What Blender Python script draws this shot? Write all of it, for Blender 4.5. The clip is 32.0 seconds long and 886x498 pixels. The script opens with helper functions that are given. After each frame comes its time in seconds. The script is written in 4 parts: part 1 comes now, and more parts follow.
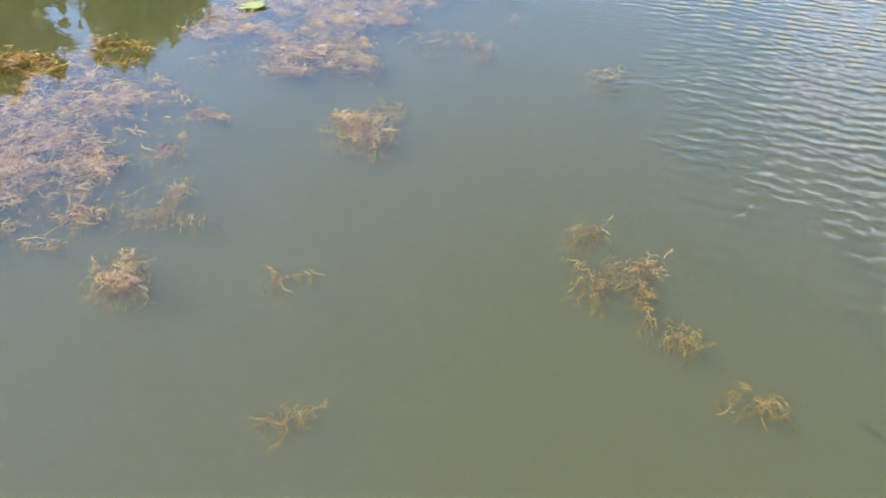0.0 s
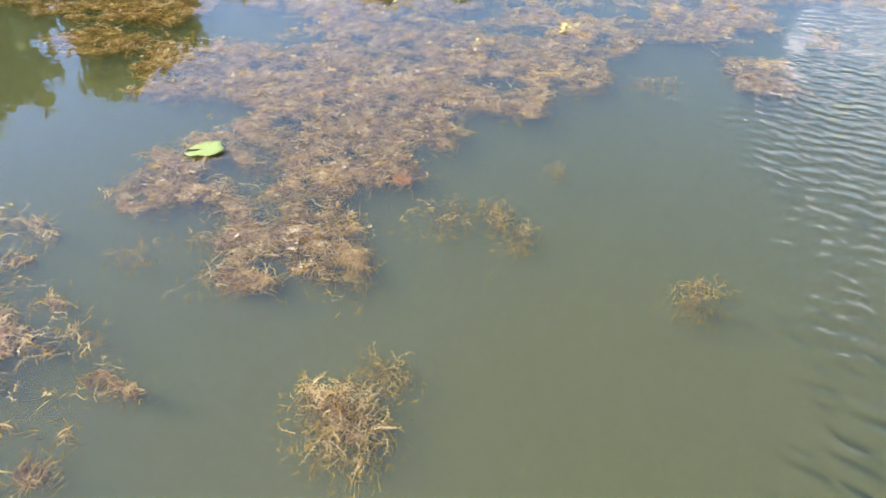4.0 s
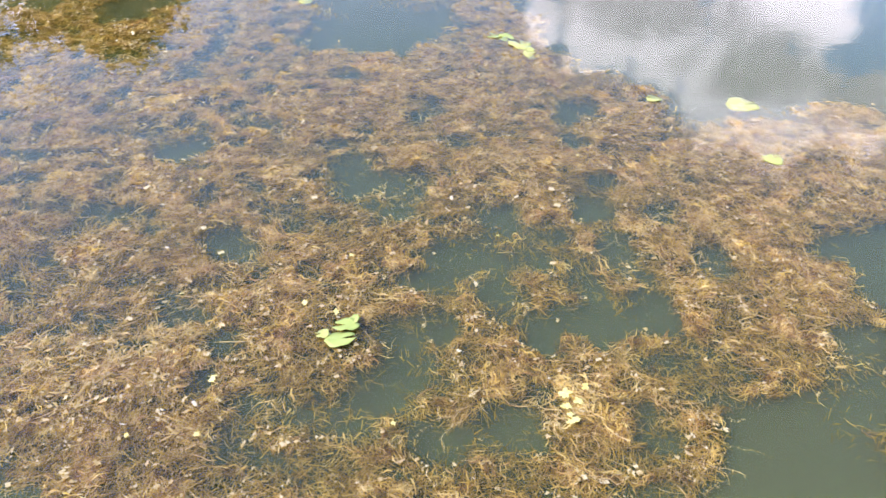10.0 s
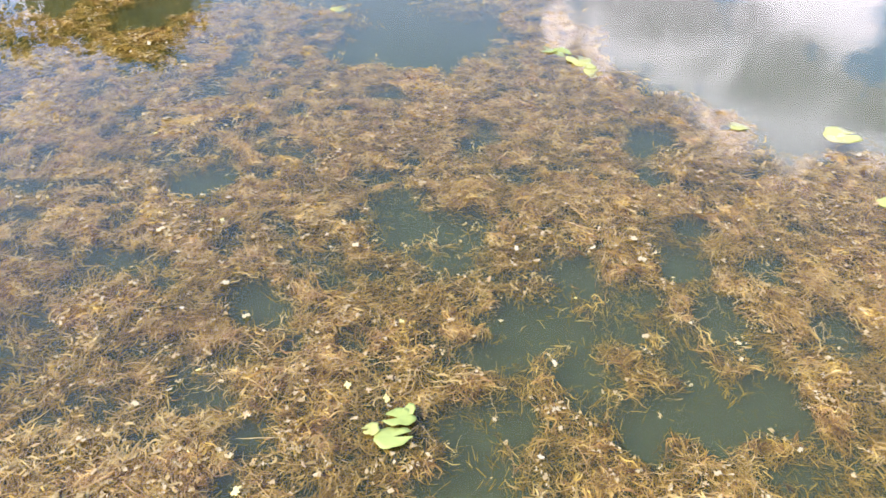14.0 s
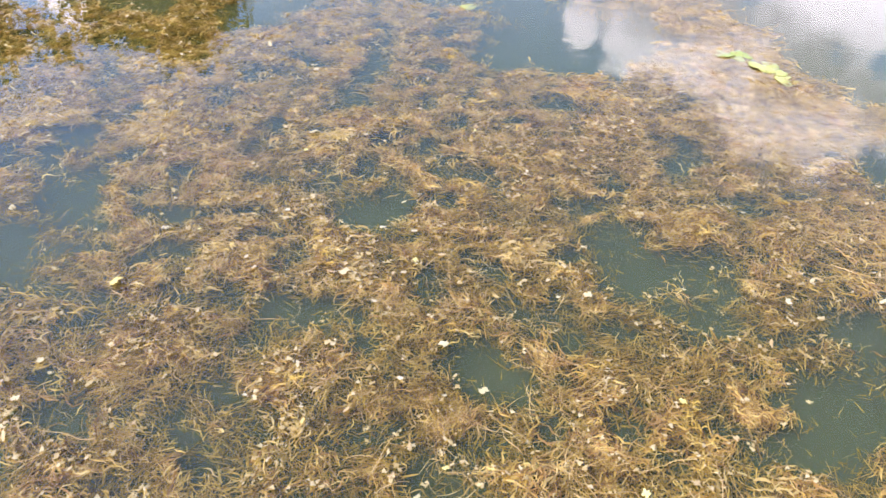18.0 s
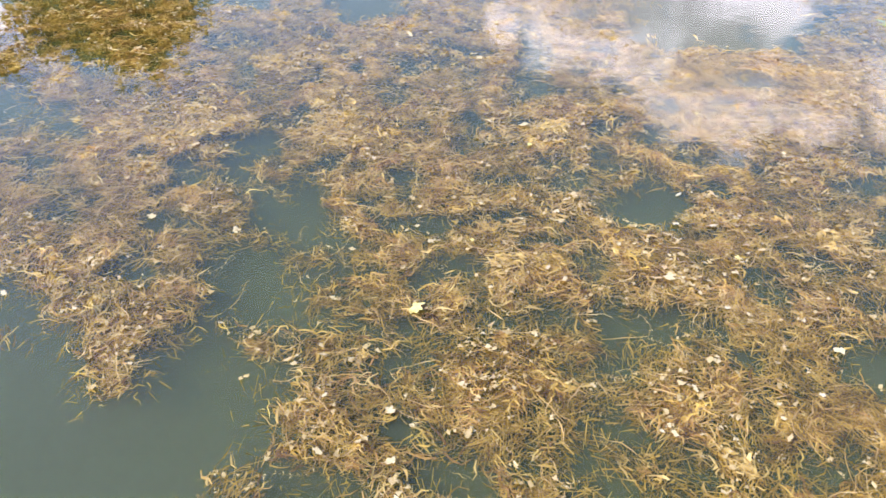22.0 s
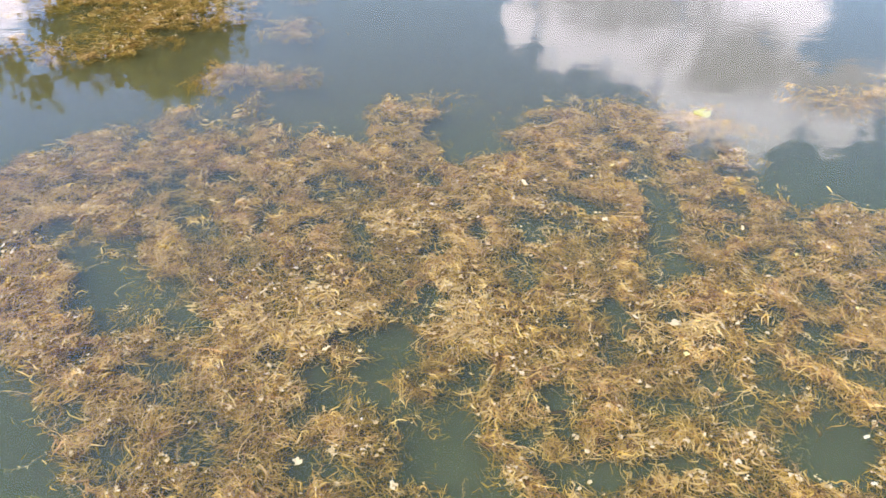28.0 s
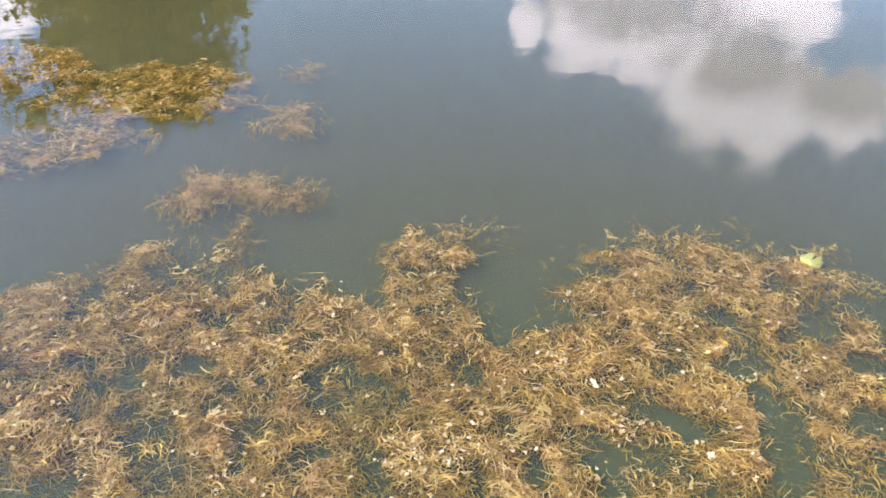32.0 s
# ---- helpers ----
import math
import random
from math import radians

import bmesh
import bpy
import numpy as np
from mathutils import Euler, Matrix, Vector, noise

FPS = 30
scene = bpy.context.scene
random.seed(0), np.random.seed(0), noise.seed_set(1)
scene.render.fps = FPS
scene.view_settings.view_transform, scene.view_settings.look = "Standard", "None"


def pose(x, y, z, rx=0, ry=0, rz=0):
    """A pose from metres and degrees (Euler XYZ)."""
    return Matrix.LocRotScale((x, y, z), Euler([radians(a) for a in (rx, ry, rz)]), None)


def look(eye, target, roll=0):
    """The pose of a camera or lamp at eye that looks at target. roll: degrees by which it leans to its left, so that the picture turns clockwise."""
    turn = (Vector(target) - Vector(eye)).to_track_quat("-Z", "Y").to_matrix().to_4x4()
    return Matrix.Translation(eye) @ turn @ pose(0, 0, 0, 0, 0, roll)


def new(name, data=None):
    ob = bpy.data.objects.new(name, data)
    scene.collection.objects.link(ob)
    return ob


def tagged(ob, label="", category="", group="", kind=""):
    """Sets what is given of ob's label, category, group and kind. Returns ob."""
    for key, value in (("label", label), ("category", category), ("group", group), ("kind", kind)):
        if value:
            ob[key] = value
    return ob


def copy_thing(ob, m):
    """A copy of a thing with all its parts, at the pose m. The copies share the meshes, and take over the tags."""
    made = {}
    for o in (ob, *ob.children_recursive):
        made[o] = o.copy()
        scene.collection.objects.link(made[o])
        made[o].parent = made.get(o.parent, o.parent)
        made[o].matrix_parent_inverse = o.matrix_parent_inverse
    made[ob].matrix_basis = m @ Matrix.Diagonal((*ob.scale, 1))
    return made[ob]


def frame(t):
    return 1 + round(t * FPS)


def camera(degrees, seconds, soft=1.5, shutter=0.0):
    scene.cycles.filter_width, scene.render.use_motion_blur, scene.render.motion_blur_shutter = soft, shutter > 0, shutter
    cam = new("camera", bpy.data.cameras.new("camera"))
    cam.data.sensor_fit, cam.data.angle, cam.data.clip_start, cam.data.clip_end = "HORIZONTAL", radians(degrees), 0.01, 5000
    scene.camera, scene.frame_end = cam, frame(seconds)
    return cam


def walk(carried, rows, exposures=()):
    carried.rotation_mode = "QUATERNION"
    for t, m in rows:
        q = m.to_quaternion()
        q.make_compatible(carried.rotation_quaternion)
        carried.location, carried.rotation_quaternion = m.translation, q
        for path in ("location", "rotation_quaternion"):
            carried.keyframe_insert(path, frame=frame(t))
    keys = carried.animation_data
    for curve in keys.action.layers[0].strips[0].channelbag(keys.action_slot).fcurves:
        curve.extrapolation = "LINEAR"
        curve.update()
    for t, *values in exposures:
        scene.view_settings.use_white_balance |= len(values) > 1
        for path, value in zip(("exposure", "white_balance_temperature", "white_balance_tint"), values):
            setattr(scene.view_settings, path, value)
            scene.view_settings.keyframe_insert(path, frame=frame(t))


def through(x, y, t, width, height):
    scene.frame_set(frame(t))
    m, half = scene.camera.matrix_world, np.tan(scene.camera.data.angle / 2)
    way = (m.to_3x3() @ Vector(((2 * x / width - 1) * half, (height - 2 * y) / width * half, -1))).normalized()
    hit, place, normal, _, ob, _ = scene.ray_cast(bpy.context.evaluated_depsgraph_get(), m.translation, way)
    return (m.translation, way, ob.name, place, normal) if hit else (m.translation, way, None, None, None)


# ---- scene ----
cam = camera(62.65, 32.0, soft=1.55)
PATH = [
    (0, (0.001, 0.000, 4.603), (-0.505, 1.501, 3.381), 0.12),
    (0.5, (0.132, 0.054, 4.517), (-0.380, 1.553, 3.296), -0.13),
    (1, (0.037, 0.629, 4.492), (-0.473, 2.126, 3.268), -0.03),
    (1.5, (-0.266, 1.609, 4.560), (-0.782, 3.105, 3.337), 0.10),
    (2, (-0.589, 2.183, 4.674), (-1.099, 3.686, 3.457), 0.33),
    (2.5, (-0.679, 2.284, 4.728), (-1.201, 3.784, 3.513), -0.08),
    (3, (-0.784, 2.371, 4.822), (-1.299, 3.871, 3.604), 0.36),
    (3.5, (-1.126, 3.194, 4.867), (-1.649, 4.693, 3.651), 0.08),
    (5.5, (-3.032, 6.314, 5.370), (-3.447, 7.838, 4.143), 0.18),
    (6, (-3.305, 6.543, 5.416), (-3.388, 8.119, 4.187), 0.09),
    (6.5, (-3.574, 7.313, 5.422), (-3.554, 8.890, 4.191), 0.44),
    (7, (-3.807, 8.696, 5.428), (-3.774, 10.276, 4.203), 0.40),
    (7.5, (-4.120, 10.195, 5.446), (-4.084, 11.778, 4.224), 0.47),
    (8, (-4.478, 11.175, 5.446), (-4.441, 12.763, 4.231), 0.57),
    (8.5, (-4.738, 11.671, 5.458), (-4.711, 13.259, 4.243), 0.44),
    (9, (-4.894, 11.991, 5.467), (-4.873, 13.578, 4.250), 0.45),
    (9.5, (-4.999, 12.362, 5.478), (-4.983, 13.948, 4.259), 0.58),
    (10, (-5.091, 12.808, 5.474), (-5.079, 14.394, 4.254), 0.65),
    (10.5, (-5.179, 13.265, 5.447), (-5.173, 14.851, 4.229), 0.62),
    (11, (-5.304, 13.710, 5.412), (-5.302, 15.297, 4.194), 0.70),
    (11.5, (-5.388, 13.994, 5.369), (-5.392, 15.583, 4.153), 0.69),
    (12, (-5.409, 14.132, 5.332), (-5.418, 15.720, 4.116), 0.68),
    (12.5, (-5.415, 14.192, 5.273), (-5.428, 15.780, 4.057), 0.70),
    (13, (-5.439, 14.170, 5.210), (-5.459, 15.757, 3.994), 0.70),
    (13.5, (-5.523, 14.214, 5.148), (-5.546, 15.801, 3.931), 0.73),
    (15.5, (-6.342, 15.146, 4.853), (-6.388, 16.731, 3.634), 0.56),
    (16, (-6.686, 15.281, 4.777), (-6.741, 16.865, 3.557), 0.47),
    (16.5, (-7.027, 15.390, 4.712), (-7.091, 16.973, 3.492), 0.35),
    (17, (-7.295, 15.513, 4.635), (-7.364, 17.097, 3.417), 0.33),
    (17.5, (-7.529, 15.667, 4.581), (-7.599, 17.250, 3.361), 0.32),
    (18, (-7.882, 15.821, 4.500), (-7.957, 17.405, 3.282), 0.29),
    (18.5, (-8.336, 15.919, 4.427), (-8.417, 17.503, 3.209), 0.23),
    (19, (-8.808, 15.960, 4.366), (-8.894, 17.542, 3.145), 0.20),
    (19.5, (-9.099, 16.021, 4.297), (-9.195, 17.602, 3.076), 0.06),
    (20, (-9.217, 16.123, 4.224), (-9.291, 17.706, 3.003), -0.04),
    (20.5, (-9.392, 16.269, 4.146), (-9.339, 17.852, 2.925), 0.09),
    (21, (-9.814, 16.433, 4.066), (-9.737, 18.015, 2.845), 0.29),
    (21.5, (-10.538, 16.556, 3.998), (-10.463, 18.140, 2.780), 0.29),
    (22, (-11.291, 16.614, 3.957), (-11.199, 18.197, 2.739), 0.01),
    (22.5, (-11.662, 16.785, 3.946), (-11.572, 18.367, 2.725), -0.12),
    (23, (-11.654, 17.022, 4.157), (-11.563, 18.605, 2.937), -0.10),
    (23.5, (-11.685, 17.171, 4.876), (-11.588, 18.752, 3.655), 0.23),
    (24, (-11.849, 17.232, 5.236), (-11.752, 18.815, 4.018), 0.32),
    (24.5, (-12.157, 17.258, 5.408), (-12.064, 18.842, 4.190), 0.30),
    (25, (-12.429, 17.311, 5.493), (-12.345, 18.896, 4.277), 0.18),
    (25.5, (-12.579, 17.420, 5.458), (-12.501, 19.007, 4.243), 0.15),
    (27.5, (-12.572, 17.969, 5.303), (-12.514, 19.554, 4.085), -0.04),
    (28, (-12.589, 18.460, 5.343), (-12.531, 20.045, 4.125), 0.01),
    (28.5, (-12.606, 18.788, 5.421), (-12.549, 20.373, 4.204), 0.02),
    (29, (-12.630, 18.942, 5.489), (-12.575, 20.526, 4.269), 0.06),
    (29.5, (-12.699, 19.155, 5.532), (-12.645, 20.739, 4.312), 0.15),
    (30, (-12.764, 19.637, 5.559), (-12.715, 21.222, 4.339), 0.03),
    (30.5, (-12.812, 20.253, 5.577), (-12.763, 21.837, 4.357), 0.14),
    (31, (-12.849, 20.807, 5.598), (-12.800, 22.391, 4.377), 0.12),
    (31.5, (-12.851, 21.341, 5.619), (-12.808, 22.926, 4.399), 0.03),
    (32, (-12.850, 21.817, 5.609), (-12.808, 23.405, 4.395), 0.13),
]
walk(cam, [(t, look(eye, target, roll)) for t, eye, target, roll in PATH], [(0, 1.68, 6050, 29.5), (6, 1.75, 6040, 27.5), (9.5, 1.76, 6140, 27), (13, 1.73, 6270, 26.7), (20, 1.72, 6300, 26.7), (24, 1.70, 6200, 25.7), (32, 1.72, 6320, 28)])

# ---- light ----
SUN_AZ, SUN_EL = 232.0, 48.0      # degrees clockwise from north (+y), and up


class Net:
    """Short hand for building node trees."""

    def __init__(self, tree):
        self.tree = tree
        tree.nodes.clear()

    def feed(self, socket, value):
        if isinstance(value, bpy.types.NodeSocket):
            self.tree.links.new(value, socket)
        elif value is not None:
            socket.default_value = value

    def math(self, op, a, b=0.0, c=0.0):
        n = self.tree.nodes.new("ShaderNodeMath")
        n.operation = op
        for k, v in enumerate((a, b, c)):
            self.feed(n.inputs[k], v)
        return n.outputs[0]

    def noise(self, vector, scale, detail=3.0, rough=0.55, warp=0.0):
        n = self.tree.nodes.new("ShaderNodeTexNoise")
        if vector is not None:
            self.feed(n.inputs["Vector"], vector)
        n.inputs["Scale"].default_value = scale
        n.inputs["Detail"].default_value = detail
        n.inputs["Roughness"].default_value = rough
        n.inputs["Distortion"].default_value = warp
        return n.outputs["Fac"]

    def ramp(self, fac, stops):
        n = self.tree.nodes.new("ShaderNodeValToRGB")
        self.feed(n.inputs[0], fac)
        els = n.color_ramp.elements
        els[0].position, els[0].color = stops[0][0], (*stops[0][1], 1)
        els[1].position, els[1].color = stops[-1][0], (*stops[-1][1], 1)
        for p, c in stops[1:-1]:
            e = els.new(p)
            e.color = (*c, 1)
        return n.outputs[0]

    def mix(self, fac, a, b, how="MIX"):
        n = self.tree.nodes.new("ShaderNodeMix")
        n.data_type, n.blend_type = "RGBA", how
        self.feed(n.inputs[0], fac)
        self.feed(n.inputs[6], a if isinstance(a, bpy.types.NodeSocket) else (*a, 1))
        self.feed(n.inputs[7], b if isinstance(b, bpy.types.NodeSocket) else (*b, 1))
        return n.outputs[2]

    def step(self, x, low, high):
        n = self.tree.nodes.new("ShaderNodeMapRange")
        n.interpolation_type = "SMOOTHSTEP"
        self.feed(n.inputs[0], x)
        n.inputs[1].default_value, n.inputs[2].default_value = low, high
        return n.outputs[0]

    def split(self, v):
        n = self.tree.nodes.new("ShaderNodeSeparateXYZ")
        self.feed(n.inputs[0], v)
        return n.outputs


world = bpy.data.worlds.new("sky")
scene.world = world
world.use_nodes = True
net = Net(world.node_tree)
sky = net.tree.nodes.new("ShaderNodeTexSky")
sky.sky_type, sky.sun_disc = "NISHITA", False
sky.sun_elevation, sky.sun_rotation = radians(SUN_EL), radians(SUN_AZ)
sky.air_density, sky.dust_density, sky.ozone_density = 1.8, 0.25, 6.5
way = net.tree.nodes.new("ShaderNodeTexCoord").outputs["Generated"]
wx, wy, wz = net.split(way)
azimuth = net.math("MULTIPLY", net.math("ARCTAN2", wx, wy), 57.2958)
height = net.math("MULTIPLY", net.math("ARCSINE", wz), 57.2958)
puff = net.noise(way, 9.0, 6.0, 0.6, 0.3)
fine = net.noise(way, 30.0, 4.0, 0.6)
# one broad cumulus bank to the north-north-east, with ragged lobes, and a small one to the north-west: azimuth, height, half widths
LOBES = [(13.2, 20.3, 4.6, 3.9), (17.5, 20.0, 4.8, 4.6), (24.0, 22.0, 5.4, 6.0), (27.8, 23.6, 3.8, 5.4), (33.4, 23.2, 3.6, 3.4), (38.0, 22.0, 4.2, 3.6),
         (25.0, 17.5, 6.5, 4.2), (8.2, 20.4, 1.7, 2.6), (-29.5, 16.5, 2.4, 2.6), (60, 18, 18, 7), (100, 15, 16, 7), (-75, 12, 20, 5), (150, 20, 25, 8), (-140, 16, 25, 8)]
field = None
for a, h, ra, rh in LOBES:
    da = net.math("DIVIDE", net.math("SUBTRACT", azimuth, float(a)), ra)
    dh = net.math("DIVIDE", net.math("SUBTRACT", height, float(h)), rh)
    d = net.math("ADD", net.math("MULTIPLY", da, da), net.math("MULTIPLY", dh, dh))
    lobe = net.math("SUBTRACT", 1.0, net.math("SQRT", d))
    field = lobe if field is None else net.math("MAXIMUM", field, lobe)
rag = net.math("ADD", field, net.math("ADD", net.math("MULTIPLY", net.math("SUBTRACT", puff, 0.5), 1.5), net.math("MULTIPLY", net.math("SUBTRACT", fine, 0.5), 0.8)))
cover = net.step(rag, 0.0, 0.36)

# the shaded belly of the bank
belly = None
for a, h, ra, rh in ((25.5, 21.2, 5.6, 2.6), (32.5, 21.6, 5.0, 2.2), (15.5, 18.0, 7.5, 2.4), (60, 16, 15, 4), (100, 13, 13, 4), (150, 17, 20, 5), (-140, 13, 20, 5)):
    da = net.math("DIVIDE", net.math("SUBTRACT", azimuth, float(a)), ra)
    dh = net.math("DIVIDE", net.math("SUBTRACT", height, float(h)), rh)
    d = net.math("SUBTRACT", 1.0, net.math("ADD", net.math("MULTIPLY", da, da), net.math("MULTIPLY", dh, dh)))
    belly = d if belly is None else net.math("MAXIMUM", belly, d)
body = net.step(net.math("ADD", belly, net.math("MULTIPLY", net.math("SUBTRACT", net.noise(way, 16.0, 6.0, 0.65, 0.5), 0.5), 4.2)), -0.9, 1.1)
cloud = net.mix(body, (10.0, 10.2, 10.6), (4.3, 4.55, 5.0))
# added blue brightening of the western sky, to lift its reflection in the water
west_lift = net.math("MULTIPLY", net.step(azimuth, -2.0, -42.0), net.math("MULTIPLY", net.noise(way, 3.0, 4.0, 0.6, 0.6), 0.30))
sky_colour = net.mix(cover, net.mix(west_lift, sky.outputs[0], (5.4, 8.0, 13.6)), cloud)
back = net.tree.nodes.new("ShaderNodeBackground")
net.feed(back.inputs[0], sky_colour)
back.inputs[1].default_value = 0.15
out = net.tree.nodes.new("ShaderNodeOutputWorld")
net.tree.links.new(back.outputs[0], out.inputs[0])

sun = new("sun", bpy.data.lights.new("sun", "SUN"))
sun.data.energy, sun.data.angle, sun.data.color = 2.1, radians(0.6), (1.0, 0.915, 0.76)
to_sun = Vector((math.sin(radians(SUN_AZ)) * math.cos(radians(SUN_EL)), math.cos(radians(SUN_AZ)) * math.cos(radians(SUN_EL)), math.sin(radians(SUN_EL))))
sun.matrix_world = look(to_sun * 200, (0, 0, 0))


# ---- materials ----
def material(name):
    m = bpy.data.materials.new(name)
    m.use_nodes = True
    return m, Net(m.node_tree)


def finish(net, shader):
    out = net.tree.nodes.new("ShaderNodeOutputMaterial")
    net.tree.links.new(shader, out.inputs[0])


def principled(net, colour, rough=0.6, normal=None, translucent=None, spec=0.5):
    n = net.tree.nodes.new("ShaderNodeBsdfPrincipled")
    net.feed(n.inputs["Base Color"], colour)
    net.feed(n.inputs["Roughness"], rough)
    n.inputs["Specular IOR Level"].default_value = spec
    if normal is not None:
        net.feed(n.inputs["Normal"], normal)
    if translucent is None:
        finish(net, n.outputs[0])
        return
    t = net.tree.nodes.new("ShaderNodeBsdfTranslucent")
    net.feed(t.inputs[0], colour)
    mixed = net.tree.nodes.new("ShaderNodeMixShader")
    mixed.inputs[0].default_value = translucent
    net.tree.links.new(n.outputs[0], mixed.inputs[1])
    net.tree.links.new(t.outputs[0], mixed.inputs[2])
    finish(net, mixed.outputs[0])


def bump(net, height, strength, distance):
    b = net.tree.nodes.new("ShaderNodeBump")
    b.inputs["Strength"].default_value, b.inputs["Distance"].default_value = strength, distance
    net.feed(b.inputs["Height"], height)
    return b.outputs[0]


def place(net):
    return net.tree.nodes.new("ShaderNodeNewGeometry").outputs["Position"]


def island(net):
    return net.tree.nodes.new("ShaderNodeNewGeometry").outputs["Random Per Island"]


def per_object(net):
    return net.tree.nodes.new("ShaderNodeObjectInfo").outputs["Random"]


def weed_material(name, stops, other=None, patch=0.9):
    m, net = material(name)
    here = place(net)
    wide = net.noise(here, patch, 3.0)
    close = net.noise(here, 55.0, 3.0)
    tuft = net.noise(here, 5.0, 2.0)
    pick = net.math("ADD", net.math("MULTIPLY", island(net), 0.58), net.math("MULTIPLY", wide, 0.34))
    pick = net.math("ADD", pick, net.math("MULTIPLY", net.math("SUBTRACT", tuft, 0.5), 1.15))
    pick = net.math("ADD", pick, net.math("MULTIPLY", net.math("SUBTRACT", close, 0.5), 0.35))
    pick = net.math("ADD", pick, 0.04)
    colour = net.ramp(pick, stops)
    if other:
        hue = net.math("ADD", net.math("MULTIPLY", net.noise(here, 1.7, 3.0, 0.6), 0.7), net.math("MULTIPLY", island(net), 0.3))
        colour = net.mix(net.step(hue, 0.36, 0.62), colour, net.ramp(pick, other))
    principled(net, colour, 0.6, translucent=0.25, spec=0.18)
    return m


RUSSET = [(0.0, (0.050, 0.024, 0.006)), (0.28, (0.215, 0.115, 0.031)), (0.5, (0.455, 0.256, 0.073)), (0.72, (0.64, 0.398, 0.133)), (1.0, (0.86, 0.64, 0.279))]
OCHRE = [(0.0, (0.050, 0.030, 0.005)), (0.28, (0.215, 0.136, 0.020)), (0.5, (0.46, 0.293, 0.050)), (0.72, (0.64, 0.434, 0.090)), (1.0, (0.86, 0.67, 0.234))]
WEED_TOP = weed_material("weed_brown", RUSSET, OCHRE)
WEED_LOW = weed_material("weed_olive", [(0.0, (0.146, 0.090, 0.009)), (0.4, (0.325, 0.204, 0.023)), (0.7, (0.448, 0.286, 0.034)), (1.0, (0.582, 0.377, 0.056))])
WEED_BED = weed_material("weed_golden", [(0.0, (0.15, 0.093, 0.014)), (0.4, (0.35, 0.225, 0.040)), (0.7, (0.50, 0.332, 0.065)), (1.0, (0.66, 0.47, 0.117))])
ALGAE = weed_material("algae_film", [(0.0, (0.399, 0.262, 0.068)), (0.5, (0.570, 0.398, 0.120)), (1.0, (0.722, 0.553, 0.208))])
WEED_PALE = weed_material("weed_straw", [(0.0, (0.460, 0.279, 0.085)), (0.5, (0.570, 0.378, 0.128)), (1.0, (0.708, 0.531, 0.232))])
WEED_STEM = weed_material("weed_feathery", [(0.0, (0.20, 0.13, 0.045)), (0.4, (0.42, 0.27, 0.099)), (0.7, (0.58, 0.41, 0.171)), (1.0, (0.80, 0.64, 0.342))])
SCRAPS = weed_material("leaf_scraps", [(0.0, (0.327, 0.221, 0.074)), (0.5, (0.473, 0.348, 0.148)), (1.0, (0.619, 0.510, 0.287))])


def leaf_material(name, low, high, rough=0.45, through=0.2):
    m, net = material(name)
    here = place(net)
    grain = net.noise(here, 60.0, 4.0)
    blotch = net.noise(here, 9.0, 3.0)
    pick = net.math("ADD", net.math("MULTIPLY", per_object(net), 0.5), net.math("MULTIPLY", net.math("ADD", grain, blotch), 0.27))
    colour = net.mix(pick, low, high)
    principled(net, colour, rough, bump(net, grain, 0.4, 0.004), through)
    return m


PAD_GREEN = leaf_material("pad_green", (0.29, 0.345, 0.06), (0.44, 0.48, 0.13), 0.55)
PAD_YELLOW = leaf_material("pad_yellow", (0.38, 0.39, 0.07), (0.52, 0.49, 0.14))
LEAF_CREAM = leaf_material("leaf_cream", (0.44, 0.32, 0.13), (0.64, 0.52, 0.27))
LEAF_TAN = leaf_material("leaf_tan", (0.38, 0.24, 0.09), (0.56, 0.40, 0.17))
LEAF_YELLOW = leaf_material("leaf_yellow", (0.55, 0.45, 0.09), (0.78, 0.66, 0.24))
LEAF_WHITE = leaf_material("leaf_white", (0.46, 0.36, 0.18), (0.64, 0.54, 0.32))


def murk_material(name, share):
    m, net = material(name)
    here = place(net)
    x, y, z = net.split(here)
    # lighter, yellower murk towards the south and in the open east, broken by noise
    pale_mix = net.math("ADD", net.math("MULTIPLY", net.noise(here, 0.25, 2.0), 0.45), net.math("MULTIPLY", net.step(y, 22.0, 2.0), 0.8))
    pale_mix = net.math("ADD", pale_mix, net.math("MULTIPLY", net.math("MULTIPLY", net.step(x, -6.0, -1.0), net.step(y, 20.0, 14.0)), 0.28))
    colour = net.mix(pale_mix, (0.098, 0.126, 0.050), (0.176, 0.182, 0.057))
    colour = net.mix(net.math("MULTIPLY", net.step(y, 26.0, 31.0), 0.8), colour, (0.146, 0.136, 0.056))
    d = net.tree.nodes.new("ShaderNodeBsdfDiffuse")
    net.feed(d.inputs[0], colour)
    if share >= 1:
        finish(net, d.outputs[0])
        return m
    t = net.tree.nodes.new("ShaderNodeBsdfTransparent")
    mixed = net.tree.nodes.new("ShaderNodeMixShader")
    mixed.inputs[0].default_value = share
    net.tree.links.new(t.outputs[0], mixed.inputs[1])
    net.tree.links.new(d.outputs[0], mixed.inputs[2])
    finish(net, mixed.outputs[0])
    return m


